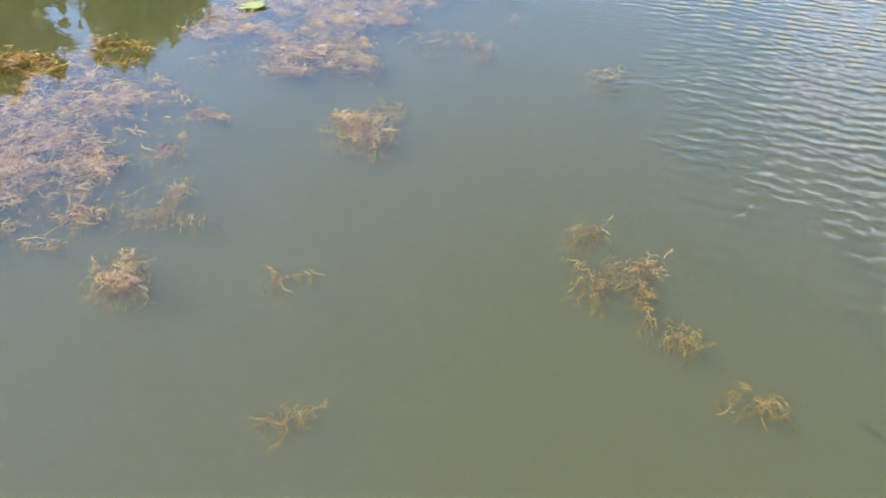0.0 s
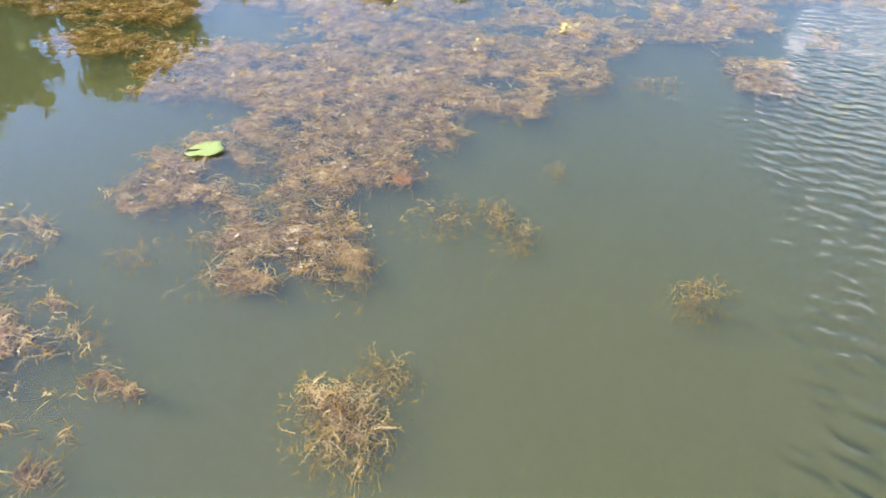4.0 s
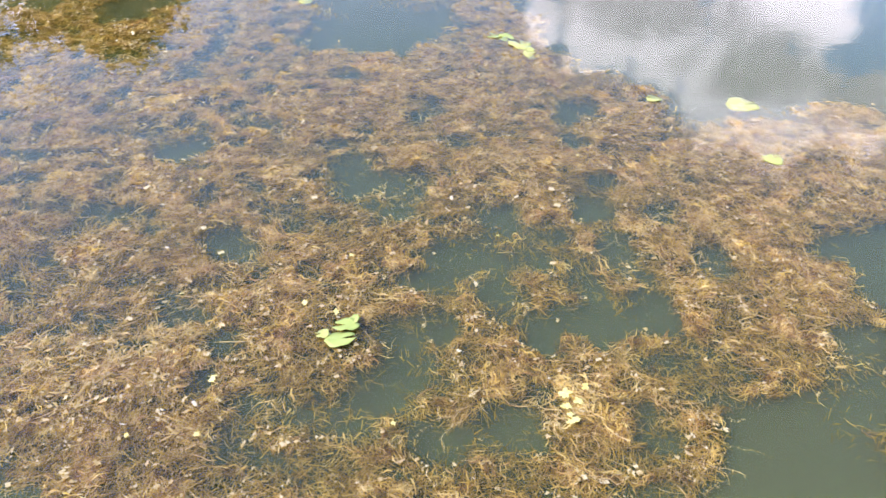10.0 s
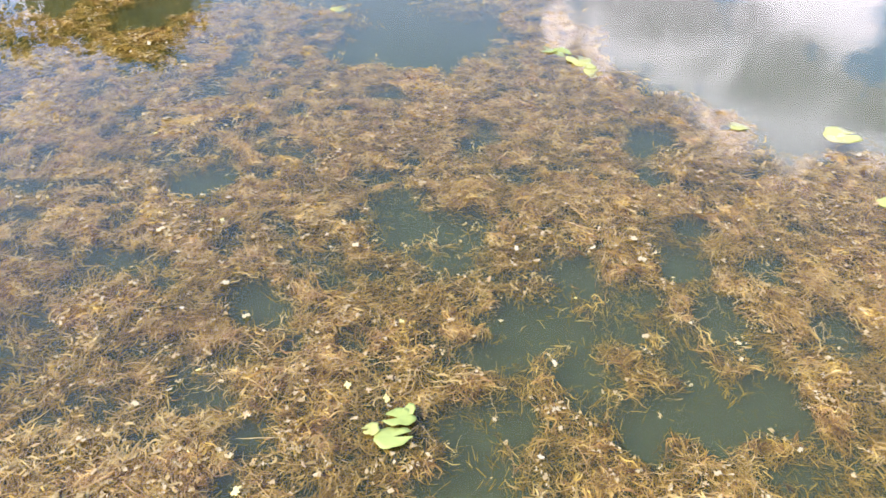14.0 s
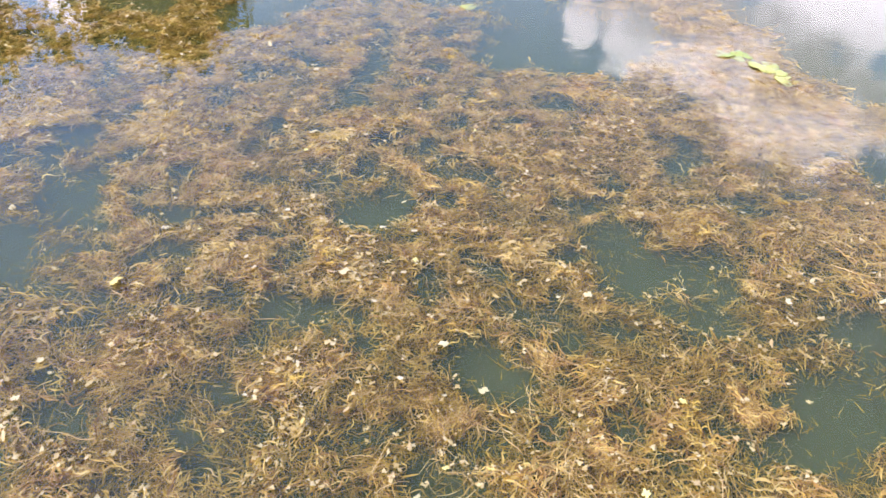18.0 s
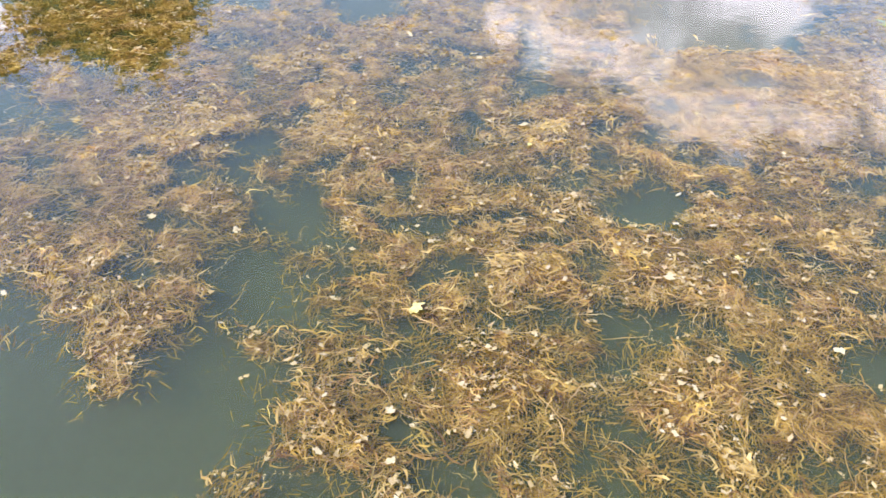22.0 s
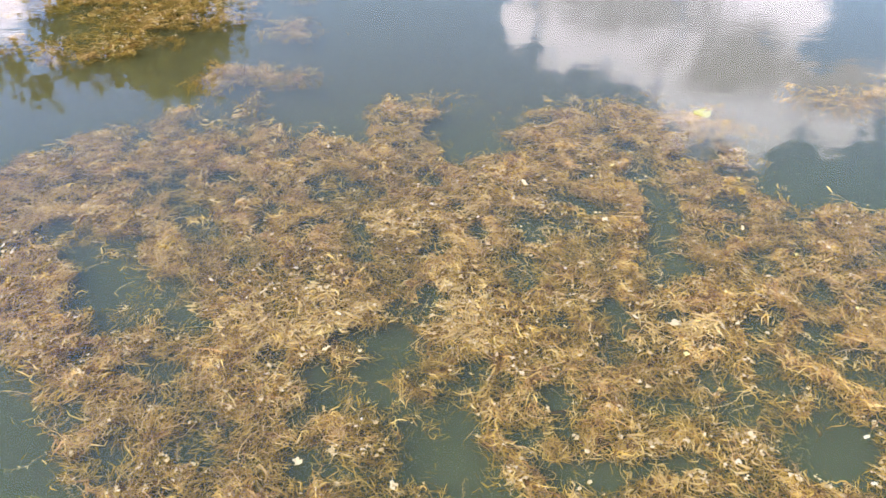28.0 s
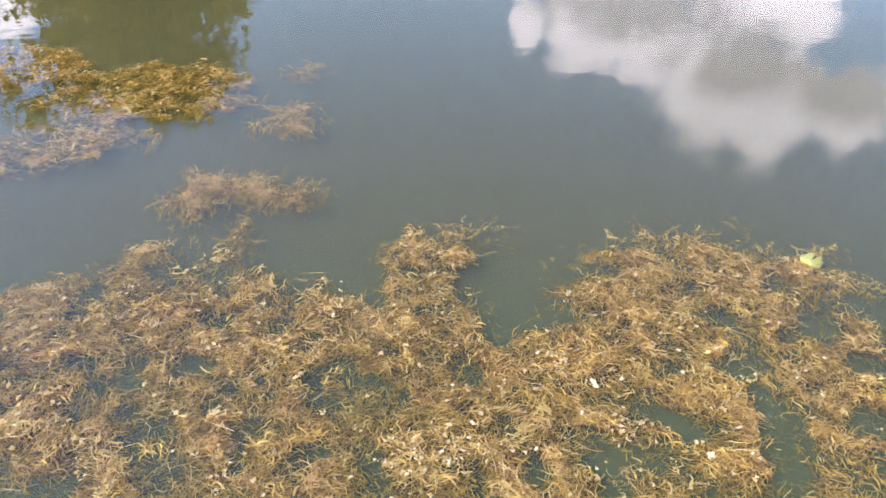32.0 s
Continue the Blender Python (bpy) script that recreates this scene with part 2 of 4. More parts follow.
def water_material():
    m, net = material("water_surface")
    here = place(net)
    x, y, z = net.split(here)
    # wind ripples on the open water to the east, calm among the weed
    edge = net.math("ADD", net.math("MULTIPLY", net.math("SUBTRACT", y, 10.0), 0.06), net.math("MULTIPLY", net.math("SUBTRACT", net.noise(here, 0.35, 3.0), 0.5), 3.0))
    lee = net.math("MULTIPLY", net.step(y, 15.0, 18.5), 2.6)
    offshore = net.step(net.math("SUBTRACT", net.math("ADD", x, edge), lee), -3.0, 2.6)
    along = net.math("MULTIPLY", net.step(y, 22.0, 19.0), net.math("ADD", net.math("ADD", 0.35, net.math("MULTIPLY", net.step(y, 4.0, 9.0), 0.75)), net.math("MULTIPLY", net.step(y, 12.0, 16.0), 0.35)))
    rough_water = net.math("MULTIPLY", offshore, along)

    def waves(turn, scale, warp):
        mp = net.tree.nodes.new("ShaderNodeMapping")
        net.feed(mp.inputs[0], here)
        mp.inputs[2].default_value = (0, 0, radians(turn))
        w = net.tree.nodes.new("ShaderNodeTexWave")
        w.wave_type, w.bands_direction, w.wave_profile = "BANDS", "Y", "SIN"
        net.feed(w.inputs["Vector"], mp.outputs[0])
        w.inputs["Scale"].default_value, w.inputs["Distortion"].default_value = scale, warp
        w.inputs["Detail"].default_value, w.inputs["Detail Scale"].default_value = 2.0, 1.2
        return w.outputs["Fac"]

    stretched = net.tree.nodes.new("ShaderNodeMapping")
    net.feed(stretched.inputs[0], here)
    stretched.inputs[2].default_value = (0, 0, radians(8))
    stretched.inputs[3].default_value = (0.38, 1.0, 1.0)
    crests = net.noise(stretched.outputs[0], 4.6, 2.0, 0.6, 0.4)
    ripple = net.math("ADD", net.math("MULTIPLY", waves(4, 1.15, 5.0), 0.8), net.math("ADD", net.math("MULTIPLY", waves(-24, 1.45, 6.0), 0.5), net.math("MULTIPLY", waves(31, 1.6, 6.0), 0.36)))
    ripple = net.math("ADD", ripple, net.math("MULTIPLY", crests, 1.2))
    ripple = net.math("MULTIPLY", net.math("SUBTRACT", ripple, 1.1), rough_water)
    gusts = net.math("ADD", 0.42, net.math("MULTIPLY", net.step(net.noise(here, 0.9, 3.0, 0.65), 0.38, 0.64), 0.75))
    ripple = net.math("MULTIPLY", ripple, gusts)
    calm = net.math("ADD", net.noise(here, 1.3, 2.0), net.math("MULTIPLY", net.noise(stretched.outputs[0], 4.0, 2.0), 0.3))
    relief = net.math("ADD", net.math("MULTIPLY", ripple, 0.0100), net.math("MULTIPLY", calm, 0.003))
    normal = bump(net, relief, 1.0, 1.0)
    fres = net.tree.nodes.new("ShaderNodeFresnel")
    fres.inputs[0].default_value = 1.41
    net.feed(fres.inputs[1], normal)
    gloss = net.tree.nodes.new("ShaderNodeBsdfGlossy")
    net.feed(gloss.inputs["Roughness"], net.math("ADD", 0.020, net.math("MULTIPLY", rough_water, 0.05)))
    net.feed(gloss.inputs["Normal"], normal)
    clear = net.tree.nodes.new("ShaderNodeBsdfTransparent")
    clear.inputs[0].default_value = (0.97, 0.985, 0.96, 1)
    mixed = net.tree.nodes.new("ShaderNodeMixShader")
    net.feed(mixed.inputs[0], fres.outputs[0])
    net.tree.links.new(clear.outputs[0], mixed.inputs[1])
    net.tree.links.new(gloss.outputs[0], mixed.inputs[2])
    finish(net, mixed.outputs[0])
    return m


def ground_material():
    m, net = material("bank_grass")
    here = place(net)
    colour = net.ramp(net.math("ADD", net.math("MULTIPLY", net.noise(here, 0.15, 4.0), 0.6), net.math("MULTIPLY", net.noise(here, 6.0, 4.0), 0.4)),
                      [(0.3, (0.06, 0.06, 0.025)), (0.5, (0.10, 0.10, 0.035)), (0.7, (0.17, 0.14, 0.06))])
    principled(net, colour, 0.9, bump(net, net.noise(here, 12.0, 4.0), 0.6, 0.05))
    return m


def bark_material():
    m, net = material("bark")
    here = place(net)
    principled(net, net.mix(net.noise(here, 7.0, 5.0, 0.7, 1.0), (0.07, 0.055, 0.04), (0.20, 0.16, 0.12)), 0.85, bump(net, net.noise(here, 15.0, 4.0), 0.8, 0.03))
    return m


def foliage_material():
    m, net = material("foliage")
    here = place(net)
    pick = net.math("ADD", net.math("MULTIPLY", island(net), 0.6), net.math("MULTIPLY", net.noise(here, 0.35, 3.0), 0.4))
    principled(net, net.ramp(pick, [(0.1, (0.15, 0.15, 0.02)), (0.5, (0.31, 0.285, 0.034)), (0.9, (0.46, 0.37, 0.055))]), 0.55, translucent=0.42)
    return m


WATER, GROUND, BARK, FOLIAGE = water_material(), ground_material(), bark_material(), foliage_material()


# ---- mesh helpers ----
def mesh_from(name, verts, faces, mat, smooth=False):
    me = bpy.data.meshes.new(name)
    me.from_pydata([tuple(v) for v in verts], [], [tuple(f) for f in faces])
    me.materials.append(mat)
    if smooth:
        me.polygons.foreach_set("use_smooth", [True] * len(me.polygons))
    me.update()
    return me


def quads_mesh(name, verts, quads, mat, smooth=True):
    """A mesh of four-cornered faces from arrays."""
    me = bpy.data.meshes.new(name)
    verts, quads = np.asarray(verts, np.float32), np.asarray(quads, np.int32)
    me.vertices.add(len(verts))
    me.vertices.foreach_set("co", verts.ravel())
    me.loops.add(quads.size)
    me.loops.foreach_set("vertex_index", quads.ravel())
    me.polygons.add(len(quads))
    me.polygons.foreach_set("loop_start", np.arange(0, quads.size, 4, dtype=np.int32))
    me.polygons.foreach_set("use_smooth", np.full(len(quads), smooth))
    me.materials.append(mat)
    me.update(calc_edges=True)
    return me


def part(name, bm, mat, parent, label=""):
    me = bpy.data.meshes.new(name)
    bm.to_mesh(me)
    bm.free()
    me.materials.append(mat)
    ob = new(name, me)
    ob.parent = parent
    return tagged(ob, label)


def part_mesh(name, me, parent, label=""):
    ob = new(name, me)
    ob.parent = parent
    return tagged(ob, label)


def value_noise(x, y, scale, seed):
    """Smooth noise from 0 to 1 at arrays of places, one bump about every `scale` metres."""
    u, v = np.asarray(x) / scale + 1000.0, np.asarray(y) / scale + 1000.0
    i, j = np.floor(u).astype(np.int64), np.floor(v).astype(np.int64)
    fu, fv = u - i, v - j
    fu, fv = fu * fu * (3 - 2 * fu), fv * fv * (3 - 2 * fv)

    def rnd(a, b):
        h = (a * 374761393 + b * 668265263 + seed * 974634777) & 0x7FFFFFFF
        h = ((h ^ (h >> 13)) * 1274126177) & 0x7FFFFFFF
        return ((h ^ (h >> 16)) & 0xFFFF) / 65535.0

    low = rnd(i, j) * (1 - fu) + rnd(i + 1, j) * fu
    high = rnd(i, j + 1) * (1 - fu) + rnd(i + 1, j + 1) * fu
    return low * (1 - fv) + high * fv


def inside(x, y, ring):
    hit = np.zeros(len(x), bool)
    for (x0, y0), (x1, y1) in zip(ring, ring[1:] + ring[:1]):
        if y0 != y1:
            cross = ((y0 > y) != (y1 > y)) & (x < (x1 - x0) * (y - y0) / (y1 - y0) + x0)
            hit ^= cross
    return hit


# ---- ground, water ----
LAKE = (10.0, 10.0, 50.0, 66.0)      # centre and half widths of the lake


def ring_sheet(name, radii, heights, mat, segments=96):
    verts, faces = [], []
    for k, (r, h) in enumerate(zip(radii, heights)):
        for s in range(segments):
            a = 2 * math.pi * s / segments
            wob = 1 + 0.06 * math.sin(3 * a + 1) + 0.03 * math.sin(7 * a)
            verts.append((LAKE[0] + LAKE[2] * r * wob * math.cos(a), LAKE[1] + LAKE[3] * r * wob * math.sin(a), h))
    for k in range(len(radii) - 1):
        for s in range(segments):
            n = (s + 1) % segments
            faces.append((k * segments + s, (k + 1) * segments + s, (k + 1) * segments + n, k * segments + n))
    verts.append((LAKE[0], LAKE[1], heights[0]))
    c = len(verts) - 1
    faces += [(c, s, (s + 1) % segments) for s in range(segments)]
    return new(name, mesh_from(name, verts, faces, mat, False))


ground = ring_sheet("ground", [0.3, 0.8, 0.95, 1.0, 1.03, 1.08, 1.3, 2, 5, 15, 45], [-1.6, -1.5, -1.1, -0.5, 0.25, 0.6, 0.9, 1.5, 2, 2, 2], GROUND)
tagged(ground, "grassy lake bank and muddy lake bed", "ground", kind="structure")
water = ring_sheet("water", [0.3, 0.7, 1.03], [0, 0, 0], WATER)
tagged(water, "murky green lake water with a glossy surface", "water", kind="structure")
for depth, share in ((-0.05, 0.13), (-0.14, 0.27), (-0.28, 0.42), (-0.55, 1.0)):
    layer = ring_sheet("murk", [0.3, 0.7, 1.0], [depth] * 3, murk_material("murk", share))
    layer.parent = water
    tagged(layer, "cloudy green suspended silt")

# ---- the weed beds in plan ----
EAST_SHORE = [(-4.4, 9.4), (-4.2, 10.1), (-4.9, 10.8), (-4.5, 11.5), (-5.0, 12.05), (-4.7, 12.7), (-4.2, 12.8), (-4.6, 13.5), (-4.0, 13.8), (-3.5, 14.2),
              (-3.5, 14.9), (-2.8, 14.9), (-2.7, 16.0), (-2.4, 17.5), (-1.1, 17.4), (0.0, 18.8), (0.2, 20.4), (1.4, 21.0), (3.2, 20.6), (6.0, 22.0),
              (6.0, 24.0), (1.6, 24.0), (-1.0, 23.4), (-1.1, 24.5), (-2.6, 25.5), (-3.0, 26.7), (-3.4, 29.9), (-5.1, 29.8), (-4.5, 27.8), (-5.7, 26.1),
              (-6.5, 26.3), (-7.6, 26.2), (-7.8, 26.8), (-8.0, 28.2), (-8.7, 29.5), (-9.3, 29.0), (-10.3, 29.2), (-11.3, 28.6), (-11.6, 27.7)]
WEST_SHORE = [(-12.4, 27.8), (-12.3, 29.8), (-12.9, 29.5), (-13.4, 28.2), (-14.0, 28.5), (-14.9, 28.3), (-15.2, 29.6), (-15.5, 29.0), (-16.4, 29.3), (-17.2, 28.5),
              (-18.8, 27.6), (-21.0, 26.5), (-19.0, 25.0), (-17.3, 24.1), (-16.4, 23.1), (-15.3, 21.9), (-14.9, 21.45), (-14.2, 21.15), (-13.8, 20.6), (-13.3, 20.1), (-13.3, 20.65), (-12.95, 21.05), (-12.8, 21.6), (-12.15, 21.25), (-12.65, 21.05), (-12.75, 20.5), (-12.35, 20.2), (-12.1, 19.8), (-12.3, 19.2),
              (-11.4, 17.8), (-10.6, 16.8), (-9.2, 16.2), (-8.7, 15.2), (-9.9, 14.9), (-10.8, 14.6), (-10.1, 13.7), (-9.7, 12.9), (-9.0, 12.4), (-8.1, 12.7),
              (-7.5, 11.9), (-8.4, 11.5), (-8.1, 10.8), (-8.0, 10.0), (-7.1, 10.0), (-6.4, 10.0), (-5.9, 9.2)]
START_BED = [(-9.8, 4.5), (-10.5, 8.2), (-8.6, 9.4), (-7.4, 8.4), (-6.4, 8.1), (-5.5, 7.7), (-5.8, 6.8), (-5.5, 5.8), (-5.6, 5.0), (-5.8, 4.3), (-6.7, 3.3)]
# pools of open water in the beds: centre and half widths, from south to north
POOLS_A = [
    (-5.46, 9.48, 0.19, 0.10), (-7.17, 10.05, 0.11, 0.15), (-6.80, 10.15, 0.30, 0.13), (-6.01, 10.37, 0.14, 0.11), (-4.59, 10.38, 0.39, 0.23), (-4.80, 11.02, 0.37, 0.30),
    (-6.72, 11.11, 0.48, 0.12), (-8.29, 12.24, 0.52, 0.57), (-6.86, 12.51, 0.19, 0.13), (-7.76, 12.67, 0.21, 0.22), (-4.32, 13.62, 0.32, 0.17), (-3.18, 14.16, 0.18, 0.21),
    (-4.21, 14.84, 0.25, 0.21), (-4.65, 14.84, 0.13, 0.11), (-3.25, 14.97, 0.32, 0.25), (-8.42, 15.28, 0.33, 0.28), (-8.27, 15.58, 0.44, 0.23), (-4.70, 15.87, 0.11, 0.19),
    (-7.24, 15.93, 0.16, 0.11), (-9.44, 16.10, 0.94, 0.61), (-8.44, 16.31, 0.16, 0.10), (-2.30, 16.38, 0.48, 0.52), (-3.34, 16.49, 0.22, 0.17), (-8.84, 16.51, 0.21, 0.31),
]
POOLS_B = [
    (-5.07, 17.03, 0.27, 0.17), (-2.02, 17.11, 0.43, 0.41), (-7.01, 17.11, 0.16, 0.17), (-4.43, 17.23, 0.32, 0.26), (-4.10, 17.66, 0.12, 0.08), (-7.49, 17.78, 0.11, 0.24),
    (-5.62, 17.87, 0.32, 0.29), (-1.98, 18.04, 0.14, 0.14), (-0.48, 18.29, 0.33, 0.38), (-7.48, 18.32, 0.11, 0.17), (-3.99, 18.38, 0.13, 0.15), (-5.51, 18.46, 0.26, 0.24),
    (-9.80, 18.47, 0.12, 0.06), (-5.03, 18.60, 0.16, 0.19), (-3.29, 18.67, 0.35, 0.32), (-7.86, 18.71, 0.21, 0.15), (-8.77, 18.77, 0.09, 0.06), (-6.28, 18.78, 0.10, 0.12),
    (-3.85, 18.79, 0.24, 0.22), (-2.65, 18.83, 0.28, 0.38), (-11.51, 18.89, 0.23, 0.20), (-9.94, 19.02, 0.07, 0.06), (-8.19, 19.08, 0.07, 0.18), (-4.38, 19.16, 0.26, 0.16),
]
POOLS_C = [
    (-6.37, 19.19, 0.10, 0.06), (-4.44, 19.31, 0.13, 0.17), (-9.57, 19.31, 0.07, 0.06), (-7.77, 19.32, 0.23, 0.11), (-3.28, 19.32, 0.19, 0.48), (-8.62, 19.35, 0.17, 0.15),
    (-11.91, 19.36, 0.18, 0.20), (0.48, 19.38, 0.36, 0.40), (-5.17, 19.39, 0.29, 0.20), (-10.61, 19.44, 0.09, 0.09), (-10.96, 19.44, 0.14, 0.13), (-11.21, 19.45, 0.08, 0.09),
    (-7.21, 19.48, 0.08, 0.06), (-10.22, 19.48, 0.06, 0.04), (-5.81, 19.56, 0.13, 0.16), (-6.61, 19.57, 0.12, 0.10), (-9.94, 19.77, 0.12, 0.10), (-11.31, 19.78, 0.14, 0.11),
    (-4.84, 19.87, 0.40, 0.30), (-2.83, 19.88, 0.28, 0.37), (-1.72, 19.90, 0.16, 0.34), (-7.47, 19.97, 0.20, 0.23), (-9.91, 20.00, 0.08, 0.07), (-3.70, 20.00, 0.28, 0.45),
]
POOLS_D = [
    (0.12, 20.07, 0.61, 0.32), (-4.28, 20.08, 0.28, 0.49), (-7.97, 20.16, 0.16, 0.21), (-8.78, 20.26, 0.11, 0.10), (-9.75, 20.31, 0.12, 0.16), (-11.65, 20.36, 0.15, 0.09),
    (-11.55, 20.42, 0.12, 0.10), (-7.04, 20.42, 0.11, 0.08), (-11.25, 20.67, 0.14, 0.14), (-8.84, 20.69, 0.10, 0.12), (-11.42, 20.71, 0.22, 0.08), (-9.33, 20.73, 0.16, 0.16),
    (-9.17, 20.77, 0.13, 0.15), (-9.72, 20.78, 0.11, 0.24), (-13.94, 20.80, 0.13, 0.20), (-5.88, 20.81, 0.18, 0.28), (-5.66, 20.86, 0.24, 0.14), (-2.11, 20.88, 0.26, 0.25),
    (-12.18, 20.88, 0.21, 0.16), (-7.58, 20.88, 0.14, 0.12), (-4.30, 20.89, 0.27, 0.34), (-3.10, 20.94, 0.31, 0.24), (-10.69, 20.96, 0.11, 0.10), (-10.14, 20.96, 0.08, 0.07),
]
POOLS_E = [
    (-12.44, 21.21, 0.26, 0.36), (-6.42, 21.30, 0.27, 0.26), (-8.29, 21.31, 0.11, 0.13), (-7.71, 21.41, 0.12, 0.12), (-11.07, 21.50, 0.17, 0.16), (-5.53, 21.50, 0.30, 0.33),
    (-12.00, 21.51, 0.14, 0.14), (-9.69, 21.55, 0.12, 0.09), (-12.75, 21.55, 0.20, 0.18), (-10.93, 21.56, 0.15, 0.13), (-2.74, 21.60, 0.17, 0.26), (-5.92, 21.69, 0.14, 0.26),
    (-12.55, 21.70, 0.15, 0.18), (-12.96, 21.80, 0.14, 0.12), (-6.30, 21.82, 0.42, 0.46), (-12.11, 22.06, 0.18, 0.10), (-11.16, 22.24, 0.14, 0.13), (-11.43, 22.25, 0.08, 0.19),
    (-13.62, 22.32, 0.11, 0.09), (-9.17, 22.37, 0.38, 0.32), (-8.74, 22.50, 0.20, 0.24), (-12.44, 22.57, 0.46, 0.26), (-15.40, 22.61, 0.09, 0.08), (-8.18, 22.63, 0.11, 0.13),
]
POOLS_F = [
    (-6.57, 22.63, 0.23, 0.20), (-14.74, 22.65, 0.19, 0.14), (-4.81, 22.74, 0.24, 0.17), (-2.98, 22.74, 0.14, 0.18), (-9.75, 22.89, 0.16, 0.16), (-9.60, 22.97, 0.15, 0.17),
    (-11.34, 22.98, 0.12, 0.10), (-15.98, 22.99, 0.08, 0.16), (-8.78, 23.11, 0.08, 0.09), (-9.06, 23.16, 0.12, 0.10), (-7.83, 23.17, 0.11, 0.08), (-13.47, 23.18, 0.20, 0.17),
    (-13.05, 23.23, 0.15, 0.12), (-13.71, 23.49, 0.14, 0.09), (-13.11, 23.51, 0.20, 0.11), (-3.02, 23.53, 0.22, 0.27), (0.59, 23.54, 0.27, 0.22), (-5.38, 23.60, 0.19, 0.24),
    (-10.64, 23.63, 0.17, 0.17), (-12.95, 23.68, 0.21, 0.21), (-14.15, 23.73, 0.16, 0.14), (-8.62, 23.76, 0.10, 0.12), (-8.72, 23.77, 0.09, 0.11), (-2.73, 23.77, 0.33, 0.39),
]
POOLS_G = [
    (-5.23, 23.78, 0.21, 0.27), (-9.07, 23.93, 0.14, 0.12), (-12.93, 23.95, 0.18, 0.17), (-10.43, 24.02, 0.11, 0.12), (-16.03, 24.26, 0.08, 0.10), (-15.17, 24.39, 0.08, 0.09),
    (-10.49, 24.40, 0.10, 0.12), (-12.54, 24.61, 0.11, 0.16), (-15.54, 24.67, 0.16, 0.34), (-11.40, 24.89, 0.11, 0.15), (-16.23, 24.93, 0.34, 0.46), (-6.84, 25.19, 0.28, 0.24),
    (-9.53, 25.22, 0.16, 0.26), (-11.40, 25.39, 0.19, 0.13), (-9.55, 25.61, 0.14, 0.41), (-16.73, 25.63, 0.31, 0.18), (-11.15, 25.65, 0.12, 0.08), (-8.91, 25.65, 0.15, 0.17),
    (-16.31, 25.71, 0.24, 0.14), (-10.46, 25.75, 0.14, 0.11), (-13.32, 25.76, 0.12, 0.14), (-11.89, 25.84, 0.12, 0.09), (-15.36, 25.87, 0.14, 0.18), (-8.98, 25.87, 0.37, 0.25),
]
POOLS_H = [
    (-14.63, 26.03, 0.09, 0.09), (-13.44, 26.07, 0.09, 0.09), (-17.28, 26.09, 0.18, 0.18), (-9.41, 26.17, 0.19, 0.16), (-11.35, 26.21, 0.13, 0.08), (-8.57, 26.22, 0.21, 0.27),
    (-15.54, 26.31, 0.20, 0.20), (-10.49, 26.39, 0.15, 0.10), (-12.09, 26.40, 0.08, 0.07), (-14.66, 26.43, 0.15, 0.17), (-6.09, 26.45, 0.47, 0.36), (-9.38, 26.52, 0.24, 0.29),
    (-10.71, 26.61, 0.14, 0.13), (-16.34, 26.89, 0.11, 0.08), (-6.59, 26.97, 0.61, 0.82), (-14.02, 27.07, 0.08, 0.07), (-8.19, 27.10, 0.17, 0.16), (-12.49, 27.12, 0.13, 0.14),
    (-9.56, 27.13, 0.20, 0.19), (-15.33, 27.18, 0.20, 0.15), (-16.02, 27.32, 0.12, 0.12), (-9.41, 27.55, 0.16, 0.15), (-11.30, 27.87, 0.13, 0.09), (-9.61, 27.93, 0.19, 0.16),
]
POOLS_I = [(-7.77, 20.11, 0.37, 0.27), (-7.24, 20.77, 0.13, 0.16), (-9.72, 23.24, 0.18, 0.14), (-8.17, 23.41, 0.23, 0.19), (-8.56, 27.62, 0.32, 0.20), (-10.36, 26.26, 0.11, 0.14), (-10.86, 26.01, 0.21, 0.16), (-11.24, 25.95, 0.16, 0.13), 
    (-8.42, 27.95, 0.22, 0.17), (-11.85, 28.02, 0.41, 0.32), (-7.09, 28.03, 0.61, 1.14), (-8.63, 28.41, 0.15, 0.16),
]
BAYS = [(-12.65, 20.09, 0.43, 0.58), (-12.02, 19.34, 0.17, 0.23), (-12.18, 18.84, 0.23, 0.12), (-15.58, 21.52, 0.56, 0.55), (-16.41, 22.48, 0.39, 0.49)]      # open water along the western edge
POOLS = BAYS + POOLS_A + POOLS_B + POOLS_C + POOLS_D + POOLS_E + POOLS_F + POOLS_G + POOLS_H + POOLS_I

# small beds apart from the large one: centre, half widths, how closely they are grown
BEDS = [(-13.2, 16.2, 2.4, 1.3, 0.75), (-11.8, 14.2, 1.2, 0.6, 0.6), (-0.4, 16.6, 0.72, 0.62, 0.9), (0.75, 18.8, 0.3, 0.5, 0.6), (-17.7, 34.0, 2.0, 1.3, 0.52), (-21.2, 35.0, 1.8, 1.4, 0.6), (-19.0, 32.0, 1.7, 0.8, 0.42)]


# the beds are worked out once on a fine square grid and looked up from there
CELL, WEST, SOUTH, COLS, ROWS = 0.025, -24.5, 2.0, 1280, 1380
GX, GY = np.meshgrid(WEST + CELL * (np.arange(COLS) + 0.5), SOUTH + CELL * (np.arange(ROWS) + 0.5))


def looked_up(grid):
    """A function of places that reads the grid at the nearest cell."""
    def at(x, y):
        i = np.clip(((np.asarray(x) - WEST) / CELL).astype(int), 0, COLS - 1)
        j = np.clip(((np.asarray(y) - SOUTH) / CELL).astype(int), 0, ROWS - 1)
        return grid[j, i]
    return at


def shifted(grid, dx, dy):
    return np.roll(np.roll(grid, int(round(dx / CELL)), 1), int(round(dy / CELL)), 0)


